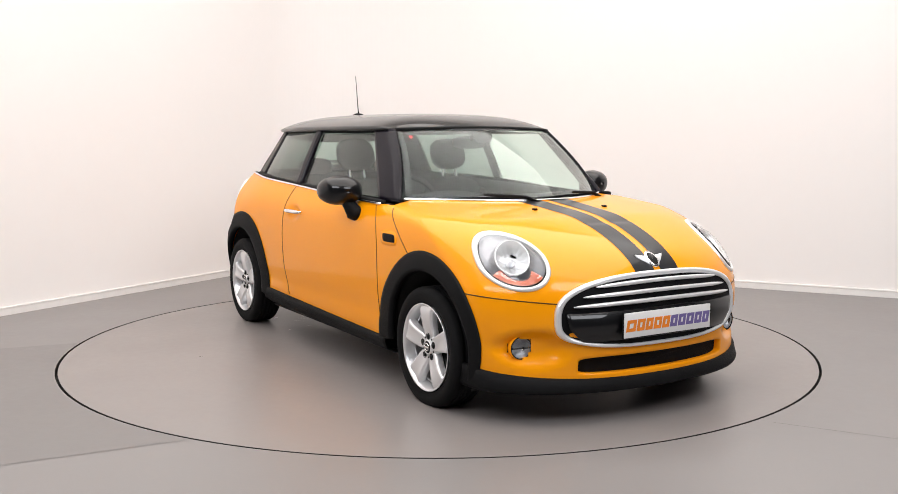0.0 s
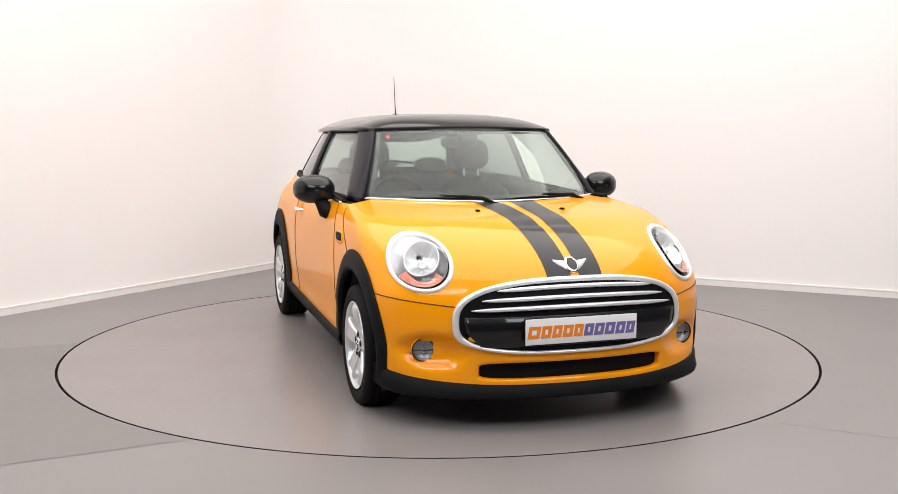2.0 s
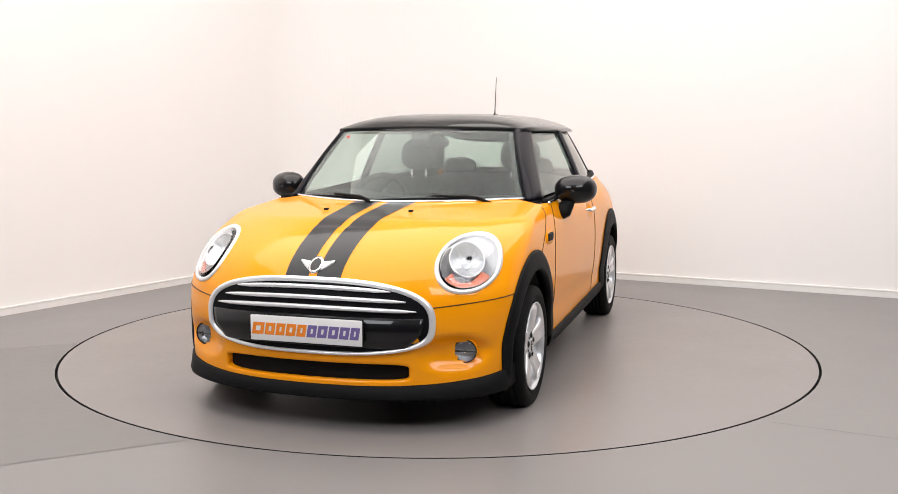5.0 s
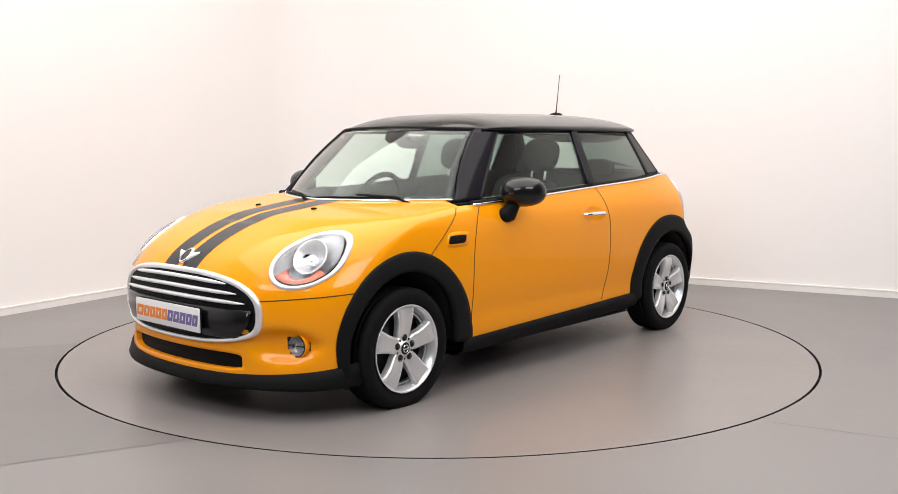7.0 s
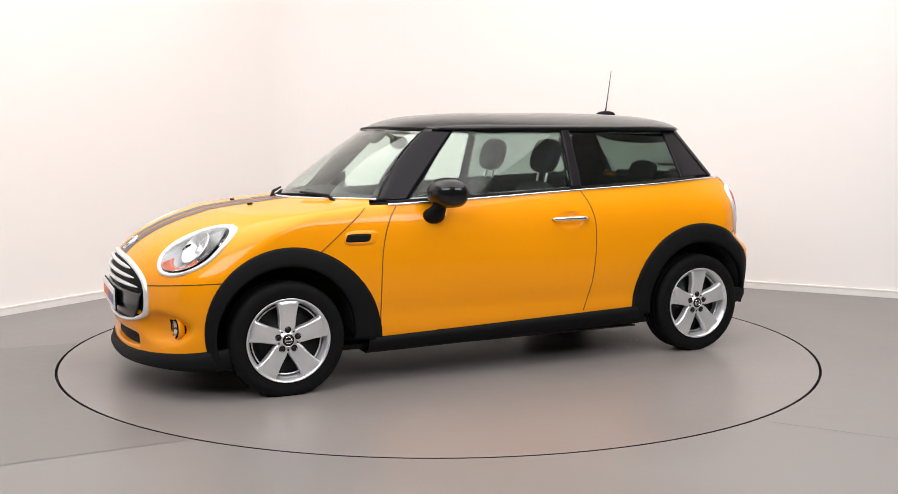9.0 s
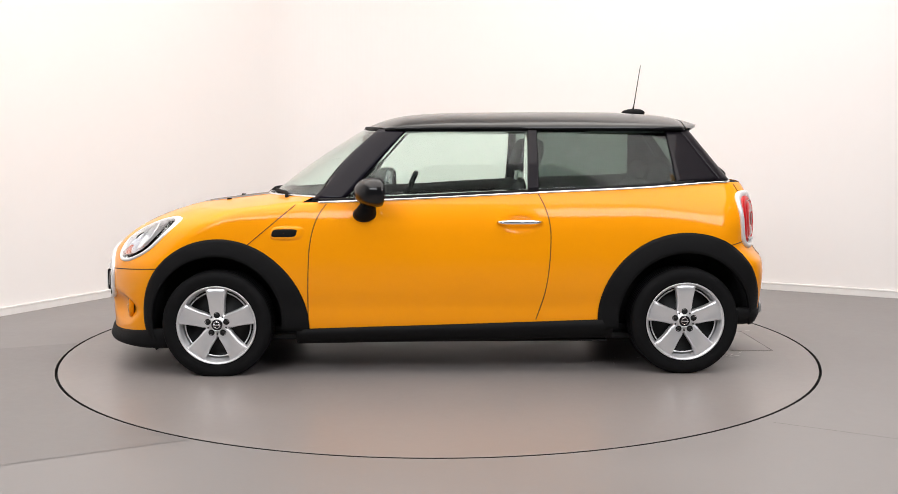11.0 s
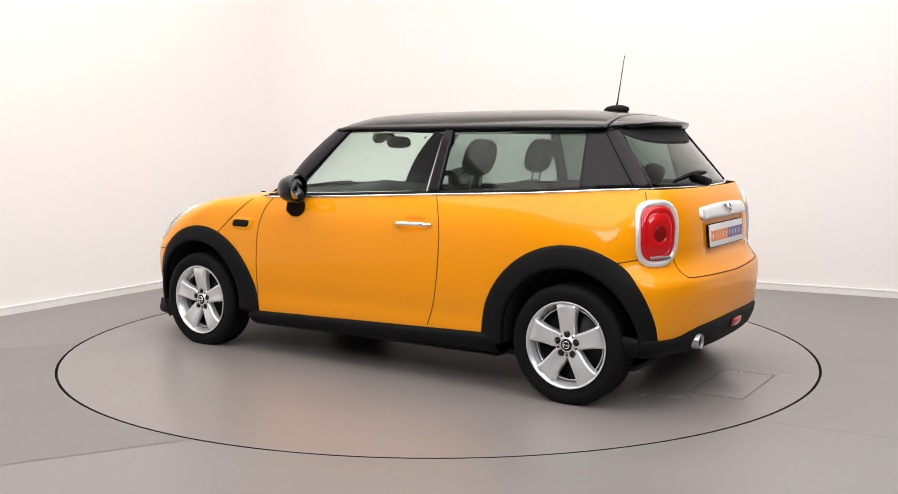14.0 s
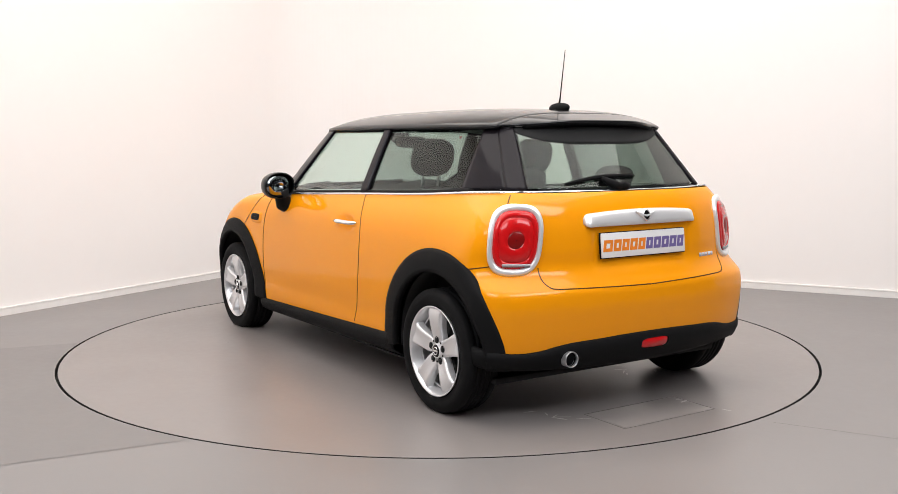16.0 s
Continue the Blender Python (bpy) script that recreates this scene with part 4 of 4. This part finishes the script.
    for d, dz in ((0.012, 0.004), (-0.04, 0.006), (-0.09, -0.004), (-0.16, -0.01)):
        x = screen_foot(y) + d
        rows.append(np.stack([x, y, cast(vec(screen_foot(y) + 0.012, y, 0.5), (0, 0, 1))[:, 2] + dz], -1))
    sheet("scuttle_panel", rows, TRIM, car, "black plastic scuttle panel", 0.004)
    # tailgate glass
    pts = []
    for q in np.linspace(0, 1, 18):
        z = 1.026 + (TOPZ + 0.012 - 1.026) * q
        half = 0.535 - 0.085 * q
        pts.append(np.stack([rear_glass(u * half, z + 0 * u), u * half, z + 0 * u], -1))
    w = sheet("tailgate_glass", pts, GLASSR, car, "dark tinted tailgate glass", 0.004)
    w.visible_shadow = False
    y = np.linspace(-0.55, 0.55, 60)
    p = np.stack([rear_glass(y, 1.022 + 0 * y) - 0.004, y, np.full(60, 1.021)], -1)
    tube("belt_moulding", p, 0.0065, CHROME, car, "thin chrome strip below the tailgate glass", n=8)
    p = p[4:-4] + np.array([0.02, 0, 0.004])
    tube("window_seal", p, 0.014, TRIM, car, n=8)
    # black header band at the top of the tailgate glass
    rows = []
    for q in np.linspace(0, 1, 6):
        half = 0.455
        z = (1.232 + 0.055 * (u * u) ** 2) * (1 - q) + (TOPZ + 0.010) * q
        rows.append(np.stack([rear_glass(u * half, z) - 0.004 - 0.03 * q * (1 - u * u), u * half, z], -1))
    sheet("tailgate_header", rows, DARK, car, "black band under the spoiler", 0.002)
    # roof skin with rolled edges
    xs = np.linspace(0.51, -1.30, 70)
    vs = np.linspace(-1, 1, 41)
    rows = []
    for x in xs:
        w0 = float(ROOF_W(x))
        zc = float(Z_ROOF(x))
        ze = TOPZ + 0.014
        t = np.abs(vs)
        z = ze + (zc - ze) * np.clip(1 - t ** 3.4, 0, 1) ** 0.9
        xx = x - 0.165 * (t ** 2) * np.clip((x - 0.0) / 0.51, 0, 1) ** 2.0
        rows.append(np.stack([xx, vs * w0, z], -1))
    rim = [rows[0] + np.array([0.004, 0, -0.012])]
    sheet("roof", rim + rows, BLACKP, car, "gloss black painted roof", 0.016)
    # tailgate spoiler behind the roof seam
    rows = []
    for i, x in enumerate(np.linspace(-1.307, -1.458, 16)):
        w0 = float(ROOF_W(x)) * (1 - 0.05 * (i / 15) ** 3)
        zc = float(Z_ROOF(x))
        t = np.abs(vs)
        ze = TOPZ + 0.014
        z = ze + (zc - ze) * np.clip(1 - t ** 3.4, 0, 1) ** 0.9
        xx = x + 0.10 * t ** 3 * (i / 15)
        rows.append(np.stack([xx, vs * w0, z], -1))
    last = rows[-1]
    rows.append(last + np.array([0.004, 0, -0.014]))
    rows.append(last * np.array([1, 0.97, 1]) + np.array([0.05, 0, -0.024]))
    under = np.stack([rear_glass(vs * 0.45, TOPZ - 0.01 + 0 * vs) + 0.01, vs * 0.45, TOPZ - 0.012 + 0 * vs], -1)
    rows.append(under)
    sheet("roof_spoiler", rows, BLACKP, car, "gloss black tailgate spoiler", 0.003)
    # headlining under the roof
    rows = []
    for x in np.linspace(0.36, -1.25, 30):
        w0 = float(ROOF_W(x)) - 0.05
        z = TOPZ - 0.006 + (float(Z_ROOF(x)) - 0.035 - TOPZ) * (1 - vs ** 2)
        rows.append(np.stack([x + 0 * vs, vs * w0, z], -1))
    sheet("headlining", rows, LINER, car, "pale grey headlining", 0.01)


def door_mirror(car, s):
    c = np.array([0.408, 0.872, 0.982])
    n, mrows = 28, []
    for a in np.linspace(0.02, 1.0, 14):
        # rounded shell: closed front, open towards the rear
        ang = a * radians(105)
        r = math.sin(min(ang, radians(90))) if ang < radians(90) else 1 - 0.04 * (ang - radians(90)) / radians(15)
        xo = 0.105 * math.cos(ang)
        t = np.linspace(0, 2 * math.pi, n, endpoint=False)
        kk = (np.abs(np.cos(t)) ** 2.3 + np.abs(np.sin(t)) ** 2.3) ** (-1 / 2.3)
        mrows.append(np.stack([c[0] + xo + 0 * t - 0.035 * a * np.cos(t), s * (c[1] + 0.112 * r * kk * np.cos(t)), c[2] + 0.079 * r * kk * np.sin(t)], -1))
    mir = sheet("door_mirror", mrows, BLACKP, car, "rounded gloss black door mirror", 0.004, wrap=True, flip=s > 0)
    last = mrows[-1]
    cen = last.mean(0)
    sheet("mirror_glass", [cen + (last - cen) * q + np.array([0.012, 0, 0]) for q in (0.90, 0.5, 0.02)], MIRROR, mir, "silvered mirror glass", 0.002, wrap=True, flip=s > 0)
    foot = side_pt(np.array([0.465]), np.array([0.872]))[0] * np.array([1, s, 1])
    path = np.array([foot + np.array([0.0, -s * 0.025, -0.016]), foot + np.array([-0.01, s * 0.012, -0.004]), np.array([0.440, s * 0.838, 0.915]), np.array([0.425, s * 0.852, 0.955])])
    tube("mirror_arm", path, np.array([0.066, 0.060, 0.044, 0.048]), TRIM, mir, "black plastic mirror arm", n=16, flat=0.75)


def door_handle(car, s):
    x = np.linspace(-0.475, -0.240, 24)
    p = side_pt(x, 0.820 + 0 * x, 1)
    bow = 0.024 * np.clip(1 - ((x + 0.3575) / 0.1175) ** 6, 0, 1)
    base = W_PLAN(x) + D_SIDE(0.820 + 0 * x)
    p[:, 1] = base - 0.004 + bow + 0.004
    rr = 0.0125 * (1 - 0.45 * np.abs((x + 0.3575) / 0.1175) ** 4)
    tube("door_handle", p * np.array([1, s, 1]), rr, CHROME, car, "polished chrome door handle", n=12)


def side_scuttle(car, s):
    """Wing side vent with a dark insert."""
    th, a, b = superoval(40, 0.062, 0.0185, 6)
    g = lambda q, off, grow: side_pt(0.884 + a * q - 0.35 * b * q + grow * (np.cos(th) - 0.6), 0.764 + b * q + 0.8 * grow * np.sin(th), 1, off) * np.array([1, s, 1])
    o = sheet("side_vent", [g(1.0, -0.002, 0.030), g(1.0, 0.004, 0.018), g(1.0, 0.008, 0.006), g(1.0, 0.008, 0.003), g(0.99, 0.004, 0.001)], PAINT, car, "orange wing side vent with black insert", 0.0, wrap=True, flip=s < 0)
    sheet("vent_insert", [g(1.0, 0.006, 0.004), g(0.96, 0.010, 0.0), g(0.6, 0.0105, 0.0), g(0.02, 0.0105, 0.0)], TRIM, o, "black moulded insert", 0.0, wrap=True, flip=s < 0)


def wheel(car, wx, s):
    w = new("wheel")
    w.parent = car
    w["label"] = "five-spoke silver alloy wheel with black tyre"
    hub = 0.276 if wx > 0 else 0.286
    w.location = (wx, s * 0.748, hub)
    R = 0.289
    prof = [(0.205, 0.070), (0.211, 0.080), (0.222, 0.088), (0.226, 0.0872), (0.236, 0.0915), (0.258, 0.093), (0.266, 0.0905), (0.277, 0.086), (0.284, 0.079), (0.2885, 0.068), (R, 0.058)]
    for g in (0.040, 0.012):
        prof += [(R, g + 0.004), (R - 0.006, g + 0.002), (R - 0.006, g - 0.002), (R, g - 0.004)]
    prof = prof + [(r, -y) for r, y in prof[::-1]]
    tyre = lathe("tyre", prof, TYRE, w, (0, 0, 0), s, "black rubber tyre", 72)
    # the tyre stands flat on the deck
    for v in tyre.data.vertices:
        v.co.z = max(v.co.z, 0.001 - hub)
    rim = [(0.196, -0.06), (0.185, 0.0), (0.186, 0.040), (0.193, 0.060), (0.203, 0.076), (0.2085, 0.084), (0.2105, 0.088), (0.208, 0.0905), (0.203, 0.088), (0.1985, 0.079), (0.194, 0.072), (0.190, 0.060)]
    lathe("rim", rim, ALLOY, w, (0, 0, 0), s, "silver alloy rim", 72)
    lathe("rim_step", [(0.176, 0.030), (0.178, 0.042), (0.174, 0.045), (0.171, 0.040)], ALLOY, w, (0, 0, 0), s, "bright inner edge of the rim", 64)
    lathe("brake_disc", [(0.19, -0.01), (0.14, 0.0), (0.135, 0.004), (0.07, 0.004), (0.065, 0.02), (0.001, 0.02)], ALLOYD, w, (0, 0, 0), s, "dark brake disc", 40)
    for i in range(5):
        a = radians(90 + 72 * i)
        e, t = np.array([math.cos(a), 0, math.sin(a)]), np.array([-math.sin(a), 0, math.cos(a)])
        rows = []
        for r, hw, yo in ((0.030, 0.021, 0.066), (0.050, 0.034, 0.067), (0.070, 0.0405, 0.070), (0.095, 0.0415, 0.075), (0.125, 0.0445, 0.080), (0.155, 0.0495, 0.083), (0.178, 0.0540, 0.083), (0.190, 0.0575, 0.080), (0.198, 0.0605, 0.076)):
            lip = 0.0035 * min(1.0, max(0.0, (r - 0.06) / 0.04))
            sec = []
            for q, dy in ((-1, -0.036), (-0.985, -0.010), (-0.94, -0.003), (-0.80, lip), (-0.62, lip * 0.6), (0, -lip), (0.62, lip * 0.6), (0.80, lip), (0.94, -0.003), (0.985, -0.010), (1, -0.036)):
                sec.append(e * (math.sqrt(max(r * r - (q * hw) ** 2, 1e-6)) if r > 0.18 else r) + t * hw * q + np.array([0, s * (yo + dy), 0]))
            rows.append(sec)
        sheet("spoke", rows, ALLOY, w, "", 0.0, flip=s > 0)
        at = (0.052 * math.cos(a), 0, 0.052 * math.sin(a))
        lathe("bolt_well", [(0.0165, 0.0690), (0.0155, 0.0705), (0.0140, 0.0700), (0.0135, 0.0685), (0.001, 0.0685)], DARK, w, at, s, "", 20)
        lathe("wheel_bolt", [(0.0095, 0.0685), (0.0090, 0.0735), (0.001, 0.0745)], ALLOYD, w, at, s, "", 6)
        b = radians(90 + 36 + 72 * i)
        lathe("hub_hole", [(0.0050, 0.0655), (0.0045, 0.0690), (0.001, 0.0690)], DARK, w, (0.050 * math.cos(b), 0, 0.050 * math.sin(b)), s, "", 10)
    lathe("hub_ring", [(0.068, 0.030), (0.067, 0.058), (0.060, 0.0655), (0.036, 0.0675), (0.034, 0.074), (0.030, 0.075), (0.029, 0.072)], ALLOY, w, (0, 0, 0), s, "", 40)
    lathe("hub_cap", [(0.030, 0.060), (0.0295, 0.073), (0.026, 0.0765), (0.001, 0.078)], BLACKP, w, (0, 0, 0), s, "black hub cap with silver mark", 32)
    lathe("hub_mark", [(0.0185, 0.075), (0.0185, 0.0785), (0.0155, 0.0788), (0.0155, 0.076)], CHROME, w, (0, 0, 0), s, "", 28)
    box("hub_mark_bar", (-0.020, s * 0.0785 - 0.001, -0.004), (0.020, s * 0.0785 + 0.001, 0.004), CHROME, w, "", 0.0008)
    return w


# ---- the cabin ----
def rounded(name, c, size, mat, parent, label="", m=None, power=3.2, n=20):
    """A padded block: a superellipsoid with soft corners."""
    rows = []
    for a in np.linspace(-math.pi / 2, math.pi / 2, n):
        row = []
        for b in np.linspace(0, 2 * math.pi, 2 * n, endpoint=False):
            def p(v):
                return math.copysign(abs(v) ** (2 / power), v)
            v = Vector((size[0] * p(math.cos(a)) * p(math.cos(b)), size[1] * p(math.cos(a)) * p(math.sin(b)), size[2] * p(math.sin(a))))
            if m is not None:
                v = m @ v
            row.append((c[0] + v.x, c[1] + v.y, c[2] + v.z))
        rows.append(row)
    return obj(name, np.array(rows).reshape(-1, 3), grid_faces(n, 2 * n, True), mat, parent, label)


def front_seat(car, y):
    tilt = Matrix.Rotation(radians(-19), 3, "Y")
    seat = rounded("front_seat", (-0.02, y, 0.45), (0.27, 0.255, 0.085), CLOTH, car, "charcoal cloth front seat")
    rounded("backrest", (-0.330, y, 0.72), (0.072, 0.235, 0.30), CLOTH, seat, "charcoal cloth backrest", tilt, 3.4)
    for k in (1, -1):
        rounded("bolster", (-0.28, y + k * 0.198, 0.70), (0.075, 0.042, 0.24), CLOTH, seat, "", tilt, 2.6)
    rounded("headrest", (-0.47, y, 1.155), (0.055, 0.128, 0.105), CLOTH, seat, "charcoal cloth headrest", tilt, 2.7)
    for k in (1, -1):
        tube("headrest_post", [(-0.425, y + k * 0.05, 0.94), (-0.468, y + k * 0.05, 1.12)], 0.007, SATIN, seat, n=8)


def cabin(car):
    box("cabin_floor", (-1.45, -0.66, 0.20), (1.0, 0.66, 0.24), DASHM, car, "dark cabin floor carpet", 0.01)
    for s in (1, -1):
        x = np.linspace(0.74, -1.45, 50)
        rows = []
        for q, dy in ((-0.012, -0.004), (0, 0.03), (0.06, 0.055), (0.5, 0.085), (1, 0.10)):
            z = (BELT(x) + 0.0) * (1 - q) + 0.22 * q
            rows.append(np.stack([x, s * (np.minimum(glass_y(x, BELT(x)), 0.76) - dy), z], -1))
        sheet("door_card", rows, DASHM, car, "dark door trim panel", 0.01)
        x = np.linspace(0.70, -1.50, 60)
        rows = [side_pt(x, BELT(x) - 0.006, 1, -0.004) * np.array([1, s, 1]), np.stack([x, s * (glass_y(x, BELT(x)) - 0.02), BELT(x) - 0.004], -1), np.stack([x, s * (glass_y(x, BELT(x)) - 0.05), BELT(x) - 0.05], -1)]
        sheet("window_ledge", rows, DASHM, car, "black inner window ledge", 0.003)
    y = np.linspace(-0.55, 0.55, 40)
    rows = []
    for z, d in ((1.014, 0.006), (1.010, 0.03), (0.97, 0.05), (0.90, 0.05)):
        q = rear_pt(y, z + 0 * y)
        q[:, 0] += d
        rows.append(q)
    sheet("tailgate_trim", rows, DASHM, car, "black inner tailgate trim", 0.003)
    for y in (0.345, -0.345):
        front_seat(car, y)
    bench = rounded("rear_bench", (-0.86, 0, 0.50), (0.25, 0.60, 0.10), CLOTH, car, "charcoal cloth rear bench", None, 4)
    tilt = Matrix.Rotation(radians(-20), 3, "Y")
    rounded("backrest", (-1.13, 0, 0.76), (0.07, 0.58, 0.26), CLOTH, bench, "", tilt, 5)
    for y in (0.29, -0.29):
        rounded("headrest", (-1.215, y, 1.055), (0.045, 0.12, 0.065), CLOTH, bench, "", tilt, 2.8)
    box("parcel_shelf", (-1.56, -0.56, 0.955), (-1.20, 0.56, 0.975), DASHM, car, "black parcel shelf", 0.006)
    # dashboard
    y = np.linspace(-0.66, 0.66, 50)
    rows = []
    hump = 0.030 * np.exp(-((y + 0.345) / 0.16) ** 2)
    for d, z in ((-0.03, 0.905), (-0.12, 0.935), (-0.24, 0.95), (-0.33, 0.945), (-0.39, 0.91), (-0.40, 0.80), (-0.36, 0.62), (-0.30, 0.40)):
        rows.append(np.stack([np.minimum(screen_foot(y), 1.02) * 0.55 + 0.42 + d, y, z + hump * (d < -0.1) * (z > 0.85)], -1))
    dash = sheet("dashboard", rows, DASHM, car, "black moulded dashboard", 0.01)
    # centre dial
    th = np.linspace(0, 2 * math.pi, 36, endpoint=False)
    ring = lambda r, x: np.stack([np.full(36, x), r * np.cos(th), 0.80 + r * np.sin(th)], -1)
    sheet("centre_dial", [ring(0.125, 0.52), ring(0.125, 0.49), ring(0.108, 0.488), ring(0.105, 0.50), ring(0.01, 0.50)], SATIN, dash, "round centre dial", 0.0, wrap=True)
    # steering wheel on the right-hand side
    sw = Matrix.Rotation(radians(-24), 3, "Y")
    c = Vector((0.275, -0.345, 0.875))
    path = [c + sw @ Vector((0, 0.178 * math.cos(t), 0.178 * math.sin(t))) for t in np.linspace(0, 2 * math.pi, 40, endpoint=False)]
    wheel_ob = tube("steering_wheel", [tuple(p) for p in path], 0.017, DASHM, car, "black three-spoke steering wheel", n=10, closed=True)
    rounded("wheel_boss", tuple(c + Vector((0.02, 0, -0.01))), (0.03, 0.075, 0.06), DASHM, wheel_ob, "", sw, 2.6, 12)
    for t in (0, 180, 270):
        a = radians(t)
        tube("wheel_spoke", [tuple(c + Vector((0.015, 0, 0))), tuple(c + sw @ Vector((0, 0.175 * math.cos(a), 0.175 * math.sin(a))))], 0.014, DASHM, wheel_ob, n=8)
    tube("steering_column", [tuple(c), tuple(c + Vector((0.30, 0, -0.12)))], 0.035, DASHM, wheel_ob, n=12)
    # interior mirror
    im = rounded("interior_mirror", (0.335, 0, 1.235), (0.022, 0.115, 0.036), DASHM, car, "black interior mirror", Matrix.Rotation(radians(12), 3, "Y"), 3)
    tube("mirror_stem", [(0.345, 0, 1.25), (0.44, 0, 1.305)], 0.014, DASHM, im, n=8)
    rounded("sensor_pod", (0.47, 0, 1.275), (0.055, 0.055, 0.030), DASHM, im, "", Matrix.Rotation(radians(38), 3, "Y"), 3, 12)


def fittings(car):
    # antenna on the rear of the roof
    z0 = float(Z_ROOF(-1.12))
    ant = rounded("antenna", (-1.12, 0, z0 + 0.008), (0.072, 0.030, 0.026), TRIM, car, "black roof antenna with thin mast", Matrix.Rotation(radians(2), 3, "Y"), 2.2, 14)
    tube("mast", [(-1.118, 0, z0 + 0.02), (-1.126, 0, z0 + 0.06), (-1.160, 0, 1.698)], np.array([0.0065, 0.0034, 0.0020]), TRIM, ant, n=8)
    # windscreen wipers
    for y0, y1, lift in ((0.50, -0.05, 0.0), (-0.08, -0.58, 0.0)):
        y = np.linspace(y0, y1, 24)
        z = 0.943 + 0.010 * np.sin(np.linspace(0, math.pi, 24))
        p = np.stack([screen(y, z) + 0.014, y, z], -1)
        wp = tube("wiper", p, 0.006, TRIM, car, "black windscreen wiper", n=6)
        tube("wiper_arm", [p[0] + np.array([0.05, 0.03, -0.02]), p[2] + np.array([0.03, 0, 0.012]), p[11] + np.array([0.012, 0, 0.016])], np.array([0.012, 0.009, 0.006]), TRIM, wp, n=8)
    # rear wiper
    y = np.linspace(0.345, -0.06, 20)
    z = 1.056 + 0.030 * np.linspace(0, 1, 20) + 0.012 * np.sin(np.linspace(0, math.pi, 20))
    p = np.stack([rear_glass(y, z) - 0.014, y, z], -1)
    wp = tube("rear_wiper", p, 0.005 + 0.006 * np.sin(np.linspace(0.1, math.pi - 0.1, 20)), TRIM, car, "black rear wiper", n=8)
    arm = np.array([(0.07, 1.040), (0.10, 1.048), (0.13, 1.066), (0.15, 1.080)])
    tube("wiper_arm", np.stack([rear_glass(arm[:, 0], arm[:, 1]) - 0.024, arm[:, 0], arm[:, 1]], -1), np.array([0.022, 0.022, 0.016, 0.010]), TRIM, wp, n=10)
    rounded("wiper_boss", (float(rear_glass(0.06, 1.040)) - 0.016, 0.06, 1.042), (0.024, 0.050, 0.020), TRIM, wp, "", None, 2.4, 12)


def build_car():
    car = new("car")
    tagged(car, "orange three-door hatchback with black roof and bonnet stripes", "car")
    body_panels(car)
    seams(car)
    cladding(car)
    front_face(car)
    rear_face(car)
    glasshouse(car)
    for s in (1, -1):
        door_mirror(car, s)
        door_handle(car, s)
        side_scuttle(car, s)
        for wx in (FX, RX):
            wheel(car, wx, s)
    cabin(car)
    fittings(car)
    return car


studio()
table = turntable()
car = build_car()


def motions():
    walk(table, [(t, pose(0, 0, 0, 0, 0, a)) for t, a in TURN])
    rows = []
    for t, a in TURN:
        c, s = math.cos(radians(a)), math.sin(radians(a))
        rows.append((t, pose(c * CAR_AT[0] - s * CAR_AT[1], s * CAR_AT[0] + c * CAR_AT[1], 0, 0, 0, a)))
    walk(car, rows)


motions()
